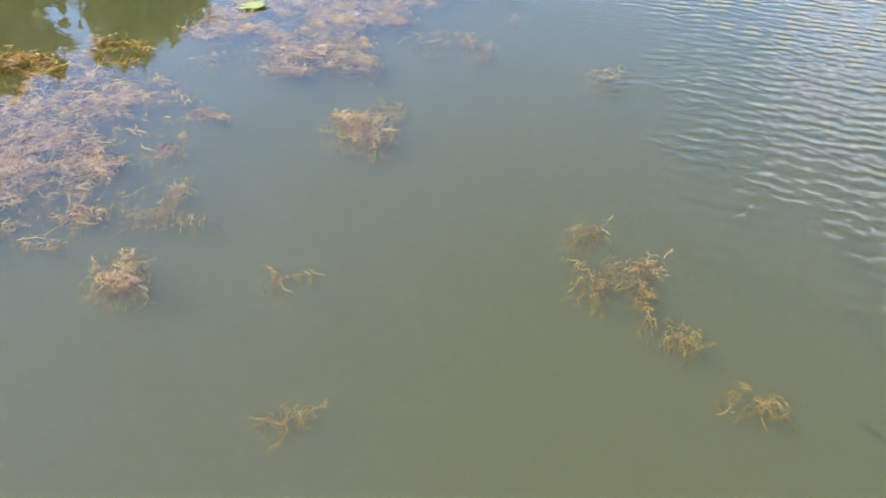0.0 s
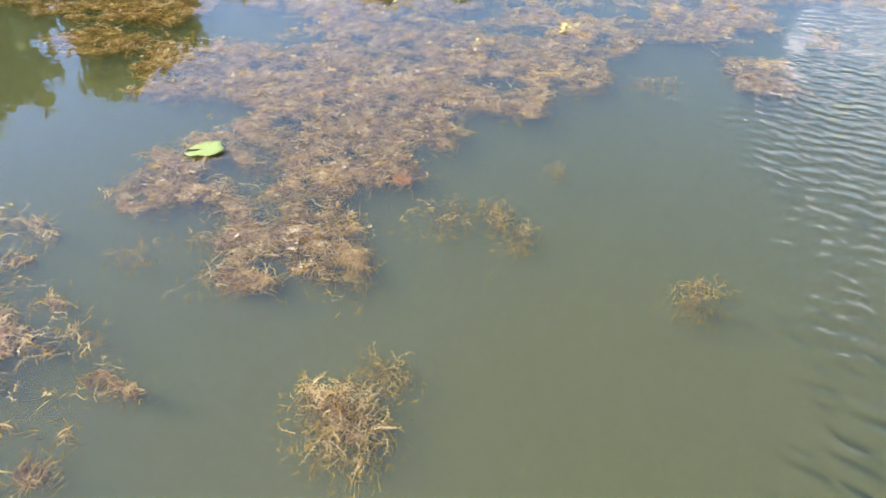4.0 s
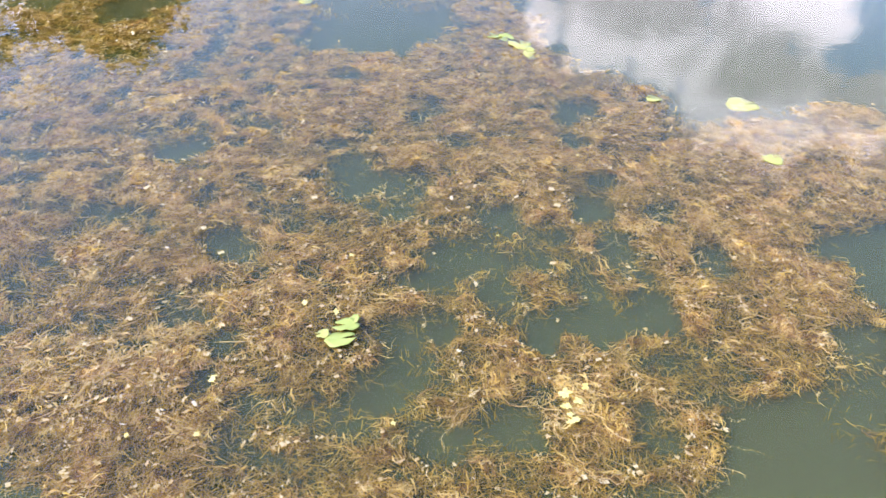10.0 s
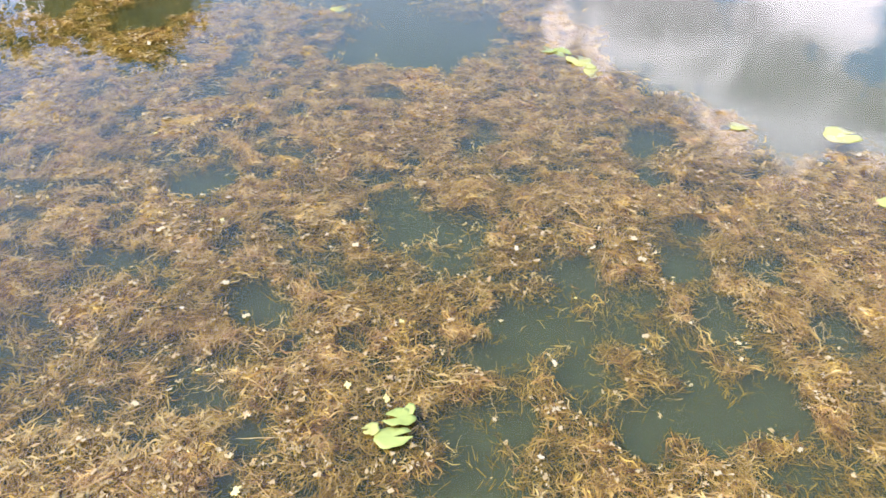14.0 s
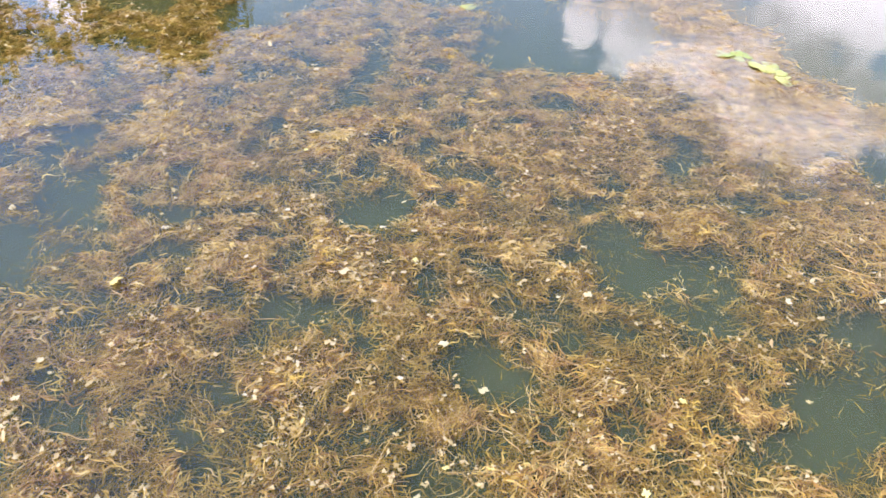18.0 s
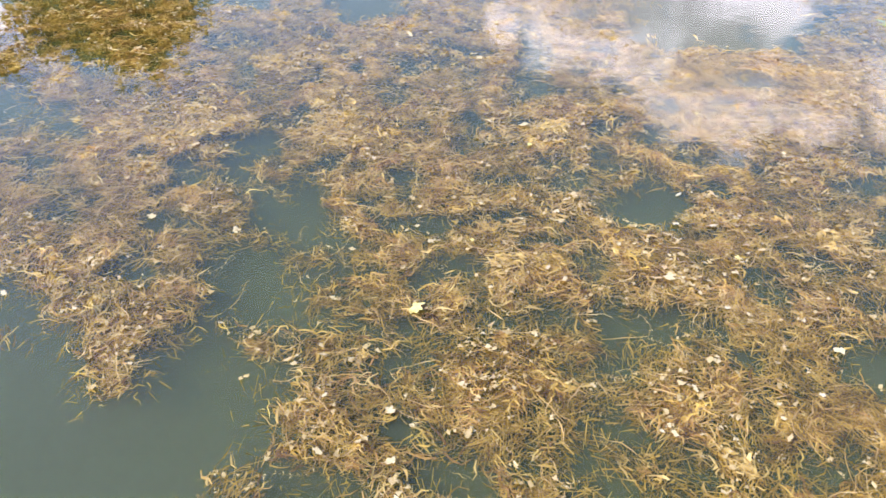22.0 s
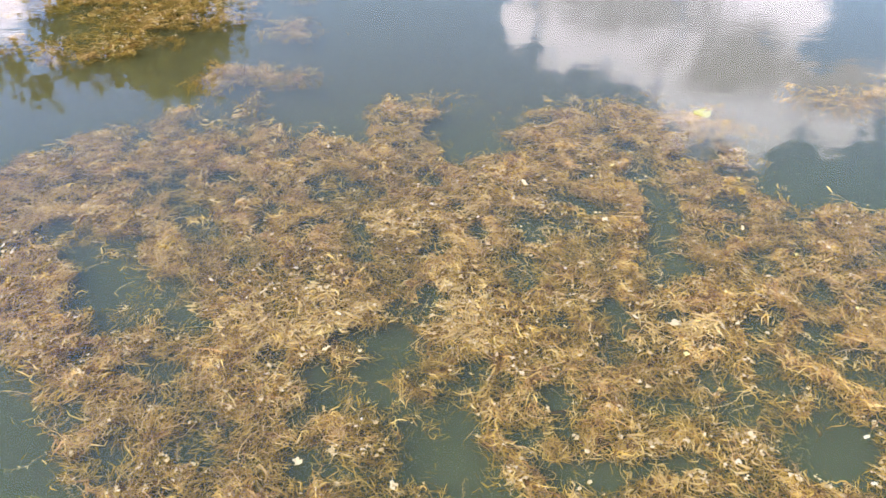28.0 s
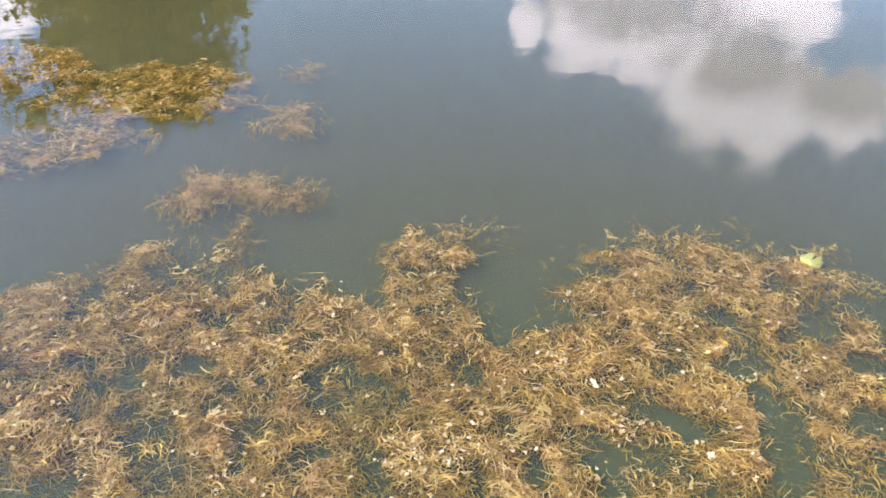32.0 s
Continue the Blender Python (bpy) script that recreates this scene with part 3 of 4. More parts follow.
def warped(size, amount, seed):
    return GX + amount * (value_noise(GX, GY, size, seed) - 0.5), GY + amount * (value_noise(GX, GY, size, seed + 1) - 0.5)


def bed_cover():
    """How far the weed beds cover each place, from 0 to 1, small gaps apart."""
    ux, uy = warped(0.55, 0.75, 3)
    vx, vy = warped(0.2, 0.25, 5)
    wx, wy = (ux + vx - GX).ravel(), (uy + vy - GY).ravel()
    d = inside(wx, wy, EAST_SHORE + WEST_SHORE).astype(float)
    fx, fy = warped(0.38, 1.0, 61)
    d = np.maximum(d, 0.11 * inside(fx.ravel(), fy.ravel(), EAST_SHORE + WEST_SHORE))
    start = inside(wx, wy, START_BED)
    d = np.maximum(d, 0.85 * start)
    for cx, cy, rx, ry, amount in BEDS:
        d = np.maximum(d, amount * (((wx - cx) / rx) ** 2 + ((wy - cy) / ry) ** 2 < 1))
    d = d.reshape(GX.shape)
    # pools, with ragged rims and a few wisps left standing in them
    px, py = warped(0.20, 0.22, 63)
    qx, qy = warped(0.45, 0.22, 65)
    px, py = px + qx - GX, py + qy - GY
    ragged = value_noise(GX, GY, 0.24, 71)
    wisp = value_noise(GX * 0.7, GY, 0.34, 72) * 0.55 + value_noise(GX, GY, 0.12, 73) * 0.45
    bare = np.where(wisp > 0.64, 0.6, 0.985)
    hx, hy = (px + GX) / 2, (py + GY) / 2
    for cx, cy, rx, ry in POOLS:
        small = max(rx, ry) < 0.3
        bent_x, bent_y = (hx, hy) if small else (px, py)
        rx, ry = rx + 0.03, ry + 0.03
        i, j = int((cx - WEST) / CELL), int((cy - SOUTH) / CELL)
        ri, rj = int((rx * 1.4 + 0.3) / CELL), int((ry * 1.4 + 0.3) / CELL)
        w = np.s_[max(j - rj, 0):j + rj, max(i - ri, 0):i + ri]
        hit = ((bent_x[w] - cx) / rx) ** 2 + ((bent_y[w] - cy) / ry) ** 2 < 0.70 + 0.75 * ragged[w]
        d[w] *= 1 - bare[w] * hit
    loose = value_noise(GX * 0.6, GY, 0.5, 14) * 0.55 + value_noise(GX * 0.55, GY, 0.17, 15) * 0.45 < 0.42
    return d * np.where(start.reshape(GX.shape) & loose, 0.1, 1.0)


def bed_gaps():
    """Ragged gaps of a finger's to a hand's length between the tussocks, and those of them that are clear of sunken weed."""
    cell = 0.34
    wx, wy = warped(0.09, 0.16, 44)
    crowd = value_noise(GX, GY, 1.3, 47) * 0.6 + value_noise(GX, GY, 0.5, 49) * 0.4
    ci, cj = np.floor(wx / cell), np.floor(wy / cell)
    gap, deep = np.zeros(GX.shape, bool), np.zeros(GX.shape, bool)
    for di in (-1, 0, 1):
        for dj in (-1, 0, 1):
            gx, gy = ci + di, cj + dj
            ox, oy = (gx + value_noise(gx * 7.3, gy * 5.1, 1.0, 41)) * cell, (gy + value_noise(gx * 3.7, gy * 9.2, 1.0, 42)) * cell
            size = 0.24 * value_noise(gx * 5.9, gy * 6.7, 1.0, 43) - 0.15 + 0.19 * crowd
            lean = value_noise(gx * 4.1, gy * 3.3, 1.0, 50) * 1.6 - 0.8
            hit = ((wx - ox + lean * (wy - oy)) * 0.8) ** 2 + ((wy - oy) * 1.25) ** 2 < np.maximum(size, 0) ** 2
            gap |= hit
            deep |= hit & (value_noise(gx * 2.9, gy * 8.3, 1.0, 46) > 0.40)
    return gap, deep


COVER = bed_cover()
GAP, DEEP = bed_gaps()
THIN = value_noise(GX, GY, 0.13, 11) * 0.6 + value_noise(GX, GY, 0.4, 12) * 0.4
GROWTH = COVER * np.clip((THIN - 0.25) * 4.4, 0.05, 1) * np.where(DEEP, 0.01, np.where(GAP, 0.08, 1.0))
AROUND = sum(shifted(COVER, dx, dy) for dx, dy in ((0.2, 0), (-0.2, 0), (0, 0.225), (0, -0.225)))
SOFT = np.clip(value_noise(GX, GY, 0.35, 48) * 2.6 - 0.8, 0.0, 1)
HALO = (0.62 * COVER + 0.32 * np.clip(AROUND - 0.5, 0, 3) * SOFT) * np.where(DEEP, 0.10, 1.0)
INNER = COVER
for dx, dy in ((0.075, 0), (-0.075, 0), (0, 0.075), (0, -0.075)):
    INNER = np.minimum(INNER, shifted(COVER, dx, dy))
BEDDING = 0.8 * np.where(INNER > 0.3, INNER, 0) * np.where(DEEP, 0.06, np.where(GAP, 0.42, 1.0))
NEARBY = sum(shifted(COVER > 0.4, 0.2 * math.cos(a), 0.2 * math.sin(a)).astype(float) for a in np.arange(8) * 0.785) / 8
RIM = np.clip(1.15 - 2.3 * np.abs(NEARBY - 0.5), 0, 1) * (COVER > 0.3)
growth, halo, bedding, rim = looked_up(GROWTH), looked_up(HALO), looked_up(BEDDING), looked_up(RIM)   # mat, sunken weed that reaches past the edges, thick soft weed under the mat, edges


# drifts of sun-bleached weed and scum: centre and half widths
DRIFTS = [(-8.3, 18.3, 0.45, 0.28), (-9.1, 18.2, 0.4, 0.25), (-8.9, 17.6, 0.3, 0.16), (-5.2, 16.4, 0.2, 0.16), (-6.2, 14.5, 0.55, 0.45), (-10.4, 21.4, 0.26, 0.2),
          (-9.9, 24.0, 0.5, 0.4), (-9.2, 19.4, 0.32, 0.2), (-7.2, 21.7, 0.4, 0.3), (-13.9, 24.3, 0.75, 0.36), (-12.1, 24.3, 0.4, 0.5), (-10.5, 22.3, 0.35, 0.45),
          (-9.0, 21.2, 0.2, 0.16), (-17.1, 26.5, 0.4, 0.2), (-12.4, 25.4, 0.25, 0.3), (-13.0, 25.9, 0.4, 0.3), (-11.9, 26.4, 0.3, 0.2), (-9.3, 21.7, 0.2, 0.12), (-3.8, 17.5, 0.3, 0.3)]


def bleached(x, y):
    """Growth of the sun-bleached strands, in drifts."""
    drift = value_noise(x, y, 0.6, 51) * 0.5 + value_noise(x, y, 0.22, 52) * 0.5
    amount = np.clip((drift - 0.44) * 3.5, 0.05, 0.7)
    wx, wy = x + 0.35 * (value_noise(x, y, 0.2, 53) - 0.5), y + 0.35 * (value_noise(x, y, 0.2, 54) - 0.5)
    for cx, cy, rx, ry in DRIFTS:
        amount = np.where(((wx - cx) / rx) ** 2 + ((wy - cy) / ry) ** 2 < 1, 0.8, amount)
    return growth(x, y) * amount


def scummed(x, y):
    """Growth of the soft yellow algae film, in the drifts and in small flecks."""
    fleck = value_noise(x, y, 0.5, 81) * 0.5 + value_noise(x, y, 0.15, 82) * 0.5
    amount = np.clip((fleck - 0.60) * 1.6, 0.0, 0.25)
    wx, wy = x + 0.35 * (value_noise(x, y, 0.2, 53) - 0.5), y + 0.35 * (value_noise(x, y, 0.2, 54) - 0.5)
    for cx, cy, rx, ry in DRIFTS:
        amount = np.where(((wx - cx) / rx) ** 2 + ((wy - cy) / ry) ** 2 < 1, 0.9, amount)
    return growth(x, y) * amount


def littered(x, y):
    """Where torn scraps of leaves have gathered on the weed."""
    heap = value_noise(x, y, 0.32, 57) * 0.6 + value_noise(x, y, 0.12, 58) * 0.4
    return growth(x, y) * np.clip((heap - 0.56) * 4.0, 0.13, 0.8)


def strands(rng, x, y, z_low, z_high, length, width, sag=0.0, steps=4, heading=None):
    """Ribbons of weed that wander over the water, each with a frayed edge: vertices and four-cornered faces."""
    n = len(x)
    def lie(x, y):
        return value_noise(x, y, 0.55, 21) + 0.5 * value_noise(x, y, 0.24, 22)
    flow = np.arctan2(lie(x, y) - lie(x + 0.02, y), lie(x, y + 0.02) - lie(x, y)) + rng.normal(0, 0.7, n)
    if heading is not None:
        flow = heading + rng.normal(0, 1.0, n)
    size = length * rng.uniform(0.5, 1.4, n)
    curl = rng.normal(0, 1.3, n)
    k = np.linspace(0, 1, steps + 1)[None, :]
    ang = flow[:, None] + curl[:, None] * (k - 0.5) + 0.7 * np.sin(k * 9 + rng.uniform(0, 6, n)[:, None]) * rng.uniform(0, 1, n)[:, None]
    dx, dy = np.cos(ang) * size[:, None] / steps, np.sin(ang) * size[:, None] / steps
    px, py = x[:, None] + np.cumsum(dx, 1) - dx.sum(1, keepdims=True) / 2, y[:, None] + np.cumsum(dy, 1) - dy.sum(1, keepdims=True) / 2
    mound = value_noise(x, y, 0.30, 31) * 0.5 + value_noise(x, y, 0.13, 32) * 0.5
    z0 = z_low + (z_high - z_low) * np.clip(1.1 * mound - 0.2 + 0.5 * rng.uniform(0, 1, n), 0, 1)
    pz = z0[:, None] + (rng.normal(0, 0.012, n))[:, None] * (k - 0.5) * 2 - sag * (k ** 2) * rng.uniform(0.2, 1, n)[:, None]
    half = width * rng.uniform(0.6, 1.4, n)[:, None] * (0.35 + 0.65 * np.sin(math.pi * np.clip(k * 0.9 + 0.06, 0, 1))) * (1 + 0.65 * rng.uniform(-1, 1, (n, steps + 1)))
    tilt = rng.uniform(-0.9, 0.9, n)[:, None] + 0.8 * (k - 0.5)
    ox, oy, oz = -np.sin(ang) * half * np.cos(tilt), np.cos(ang) * half * np.cos(tilt), half * np.sin(tilt)
    left, right = np.stack([px + ox, py + oy, pz + oz], -1), np.stack([px - ox, py - oy, pz - oz], -1)
    verts = np.stack([left, right], 2).reshape(-1, 3)
    base = (np.arange(n) * (steps + 1) * 2)[:, None] + (np.arange(steps) * 2)[None, :]
    quads = np.stack([base, base + 1, base + 3, base + 2], -1).reshape(-1, 4)
    return verts, quads


def flow_of(x, y):
    """The way the weed lies, in radians."""
    def lie(x, y):
        return value_noise(x, y, 0.75, 21) + 0.5 * value_noise(x, y, 0.3, 22)
    return np.arctan2(lie(x, y) - lie(x + 0.02, y), lie(x, y + 0.02) - lie(x, y))


def locks(rng, cx, cy, each, length, width, z_low, z_high, steps=4, fan=0.65):
    """Tufts of long combed strands that fan out from their roots: vertices and four-cornered faces."""
    many = rng.poisson(each, len(cx))
    x, y = np.repeat(cx, many), np.repeat(cy, many)
    n = len(x)
    head = np.repeat(flow_of(cx, cy) + np.where(rng.uniform(0, 1, len(cx)) < 0.5, math.pi, 0) + rng.normal(0, 0.55, len(cx)), many) + rng.normal(0, fan, n)
    bend = np.repeat(rng.normal(0, 0.9, len(cx)), many) + rng.normal(0, 1.1, n)
    size = np.repeat(length * rng.uniform(0.55, 1.35, len(cx)), many) * rng.uniform(0.45, 1.25, n)
    x, y = x + rng.normal(0, 0.055, n), y + rng.normal(0, 0.055, n)
    k = np.linspace(0, 1, steps + 1)[None, :]
    ang = head[:, None] + bend[:, None] * k ** 1.3 + 0.55 * np.sin(k * 8 + rng.uniform(0, 6, n)[:, None])
    dx, dy = np.cos(ang) * size[:, None] / steps, np.sin(ang) * size[:, None] / steps
    px, py = x[:, None] + np.cumsum(dx, 1) - dx, y[:, None] + np.cumsum(dy, 1) - dy
    # most strands end where they reach open water
    stay = (growth(px[:, -1], py[:, -1]) > 0.09) & (growth(px[:, steps // 2], py[:, steps // 2]) > 0.05) | (rng.uniform(0, 1, n) < 0.05)
    px, py, ang, k = px[stay], py[stay], ang[stay], np.repeat(k, stay.sum(), 0)
    n = len(px)
    mound = value_noise(px, py, 0.32, 31) * 0.55 + value_noise(px, py, 0.12, 32) * 0.45
    top = z_low + (z_high - z_low) * np.clip(1.7 * mound - 0.42 + 0.3 * rng.uniform(0, 1, n)[:, None], 0, 1)
    pz = z_low + (top - z_low) * np.clip(k * 2.2 + 0.15, 0, 1) + rng.normal(0, 0.004, (n, steps + 1))
    half = width * rng.uniform(0.55, 1.5, n)[:, None] * (0.45 + 0.55 * np.sin(math.pi * np.clip(k * 0.85 + 0.1, 0, 1))) * (1 + 0.22 * rng.uniform(-1, 1, (n, steps + 1)))
    tilt = rng.uniform(-0.9, 0.9, n)[:, None] + 0.6 * (k - 0.5)
    ox, oy, oz = -np.sin(ang) * half * np.cos(tilt), np.cos(ang) * half * np.cos(tilt), half * np.sin(tilt)
    verts = np.stack([np.stack([px + ox, py + oy, pz + oz], -1), np.stack([px - ox, py - oy, pz - oz], -1)], 2).reshape(-1, 3)
    base = (np.arange(n) * (steps + 1) * 2)[:, None] + (np.arange(steps) * 2)[None, :]
    return verts, np.stack([base, base + 1, base + 3, base + 2], -1).reshape(-1, 4)


def runners(rng, x, y, head, z, joints=9, step=0.05, width=0.003, leaf=0.03, wander=0.42, stray=1.0):
    """Long wandering stems with a pair of short leaflets at every joint: vertices and four-cornered faces."""
    n = len(x)
    way = head[:, None] + np.cumsum(rng.normal(0, wander, (n, joints + 1)), 1) * 0.8
    stride = step * rng.uniform(0.6, 1.4, n)[:, None]
    px, py = x[:, None] + np.cumsum(np.cos(way) * stride, 1), y[:, None] + np.cumsum(np.sin(way) * stride, 1)
    on_mat = (growth(px[:, -1], py[:, -1]) > 0.06) & (growth(px[:, joints // 2], py[:, joints // 2]) > 0.06)
    stay = on_mat | (rng.uniform(0, 1, n) < stray)
    px, py, way, z = px[stay], py[stay], way[stay], np.asarray(z)[stay]
    n = len(px)
    k = np.linspace(0, 1, joints + 1)[None, :]
    pz = np.asarray(z).reshape(-1, 1) + np.cumsum(rng.normal(0, 0.004, (n, joints + 1)), 1)
    half = width * rng.uniform(0.6, 1.4, n)[:, None] * (1.1 - 0.6 * k)
    tilt = rng.uniform(-0.8, 0.8, n)[:, None] + 0 * k
    ox, oy, oz = -np.sin(way) * half * np.cos(tilt), np.cos(way) * half * np.cos(tilt), half * np.sin(tilt)
    stem = np.stack([np.stack([px + ox, py + oy, pz + oz], -1), np.stack([px - ox, py - oy, pz - oz], -1)], 2).reshape(-1, 3)
    base = (np.arange(n) * (joints + 1) * 2)[:, None] + (np.arange(joints) * 2)[None, :]
    quads = [np.stack([base, base + 1, base + 3, base + 2], -1).reshape(-1, 4)]
    verts, count = [stem], len(stem)
    for side in (-1, 1):
        out = way + side * rng.uniform(0.5, 1.3, way.shape)
        reach = leaf * rng.uniform(0.4, 1.3, way.shape)
        wide = 0.16 * reach
        c, s_ = np.cos(out), np.sin(out)
        lift = rng.normal(0, 0.25, way.shape) * reach
        root, tip = np.stack([px, py, pz], -1), np.stack([px + c * reach, py + s_ * reach, pz + lift], -1)
        mid_l = np.stack([px + c * reach * 0.55 - s_ * wide, py + s_ * reach * 0.55 + c * wide, pz + lift * 0.4], -1)
        mid_r = np.stack([px + c * reach * 0.55 + s_ * wide, py + s_ * reach * 0.55 - c * wide, pz + lift * 0.6], -1)
        verts.append(np.stack([root, mid_l, tip, mid_r], 2).reshape(-1, 3))
        quads.append(count + np.arange(n * (joints + 1) * 4).reshape(-1, 4))
        count += n * (joints + 1) * 4
    return np.concatenate(verts), np.concatenate(quads)


def sow(rng, count, box, how=growth):
    """Random places in the box x0, y0, x1, y1, as many as the growth lets stand."""
    x, y = rng.uniform(box[0], box[2], count), rng.uniform(box[1], box[3], count)
    keep = rng.uniform(0, 1, count) < how(x, y)
    return x[keep], y[keep]


TUFTS_PER_M2, LOW_PER_M2, BED_PER_M2, PALE_PER_M2 = 48, 1150, 1800, 260
PATCHES = [(-11, 2.5, -4, 9.2), (-15, 9, -7, 13), (-7, 9, -2, 13), (-16, 13, -8, 17.5), (-8, 13, -2.5, 17.5), (-2.5, 13, 7, 21), (-13.5, 17.5, -8, 21),
           (-8, 17.5, -2.5, 21), (-21, 20, -13.5, 25.5), (-13.5, 21, -8, 25.5), (-8, 21, -2.5, 25.5), (-2.5, 21, 7, 25.5), (-23, 25.5, -13, 30), (-13, 25.5, -7, 30), (-7, 25.5, 0, 30.5), (-24, 30, -14, 36)]
for k, box in enumerate(PATCHES):
    rng = np.random.default_rng(100 + k)
    area = (box[2] - box[0]) * (box[3] - box[1])
    bed = tagged(new("weed_bed"), "brown matted pondweed lying at the lake surface", "water weed", "weed beds", "stuff")
    bed.location = ((box[0] + box[2]) / 2, (box[1] + box[3]) / 2, 0)
    sunk = -0.002 if k == 0 else 0.0
    shift = np.array(bed.location)

    def layer(name, made, mat):
        if len(made[0]):
            tagged(part_mesh(name, quads_mesh(name, made[0] - shift, made[1], mat), bed), kind="stuff")

    x, y = sow(rng, int(TUFTS_PER_M2 * area * (1.8 if k == 0 else 1)), box)
    layer("surface_strands", locks(rng, x, y, (21 if k > 5 else 26) if k else 15, 0.22, (0.0058 if k > 5 else 0.0046) if k else 0.0078, -0.07 + sunk, -0.001 + sunk), WEED_TOP)
    x, y = sow(rng, int(LOW_PER_M2 * area), box, halo)
    layer("sunken_strands", strands(rng, x, y, -0.13, -0.03, 0.09, 0.0072, 0.06, 1), WEED_LOW)
    x, y = sow(rng, int(BED_PER_M2 * area * (1.0 if k else 0.4)), box, bedding)
    layer("bedding_strands", strands(rng, x, y, -0.06, -0.014, 0.11, 0.0078, 0.02, 1), WEED_BED)
    x, y = sow(rng, int(900 * area), box, scummed)
    layer("algae_film", strands(rng, x, y, -0.03, 0.0, 0.13, 0.0075, 0.0, 3), ALGAE)
    x, y = sow(rng, int(PALE_PER_M2 * area), box, bleached)
    layer("bleached_strands", strands(rng, x, y, -0.025, 0.004, 0.26, 0.0028, 0.0, 4), WEED_PALE)
    x, y = sow(rng, int(26 * area), box, rim)
    layer("feathery_tangle", runners(rng, x, y, rng.uniform(0, 6.3, len(x)), rng.uniform(-0.05, 0.002, len(x)) + sunk, 6, 0.045, 0.0028, 0.028, 0.42, 0.4), WEED_STEM)
    x, y = sow(rng, int((30 if k == 0 else 4) * area), box)
    layer("trailing_tangle", runners(rng, x, y, flow_of(x, y) + rng.normal(0, 0.8, len(x)), rng.uniform(-0.015, 0.006, len(x)) + sunk, 9, 0.045, 0.0030 if k else 0.0042, 0.022 if k else 0.030, 0.3 if k else 0.5, 0.04 if k else 0.3), WEED_PALE if k else WEED_STEM)
    x, y = sow(rng, int((40 if k == 0 else 220) * area), box, littered)
    if len(x):
        many = 1 + rng.poisson(1.8, len(x))
        x, y = np.repeat(x, many), np.repeat(y, many)
        n = len(x)
        x, y = x + rng.normal(0, 0.016, n), y + rng.normal(0, 0.016, n)
        turn, size = rng.uniform(0, 6.3, n), 0.008 + 0.019 * rng.uniform(0, 1, n) ** 1.6
        corner = np.stack([turn + a for a in (0, 1.0, 2.9, 4.4)], 1) + rng.normal(0, 0.3, (n, 4))
        reach = size[:, None] * rng.uniform(0.3, 1.4, (n, 4))
        lift = 0.008 + rng.uniform(0, 0.018, (n, 4))
        v = np.stack([x[:, None] + np.cos(corner) * reach, y[:, None] + np.sin(corner) * reach, lift], -1).reshape(-1, 3)
        me = quads_mesh("leaf_scraps", v - shift, np.arange(n * 4).reshape(-1, 4), SCRAPS, False)
        tagged(part_mesh("leaf_scraps", me, bed), kind="stuff")


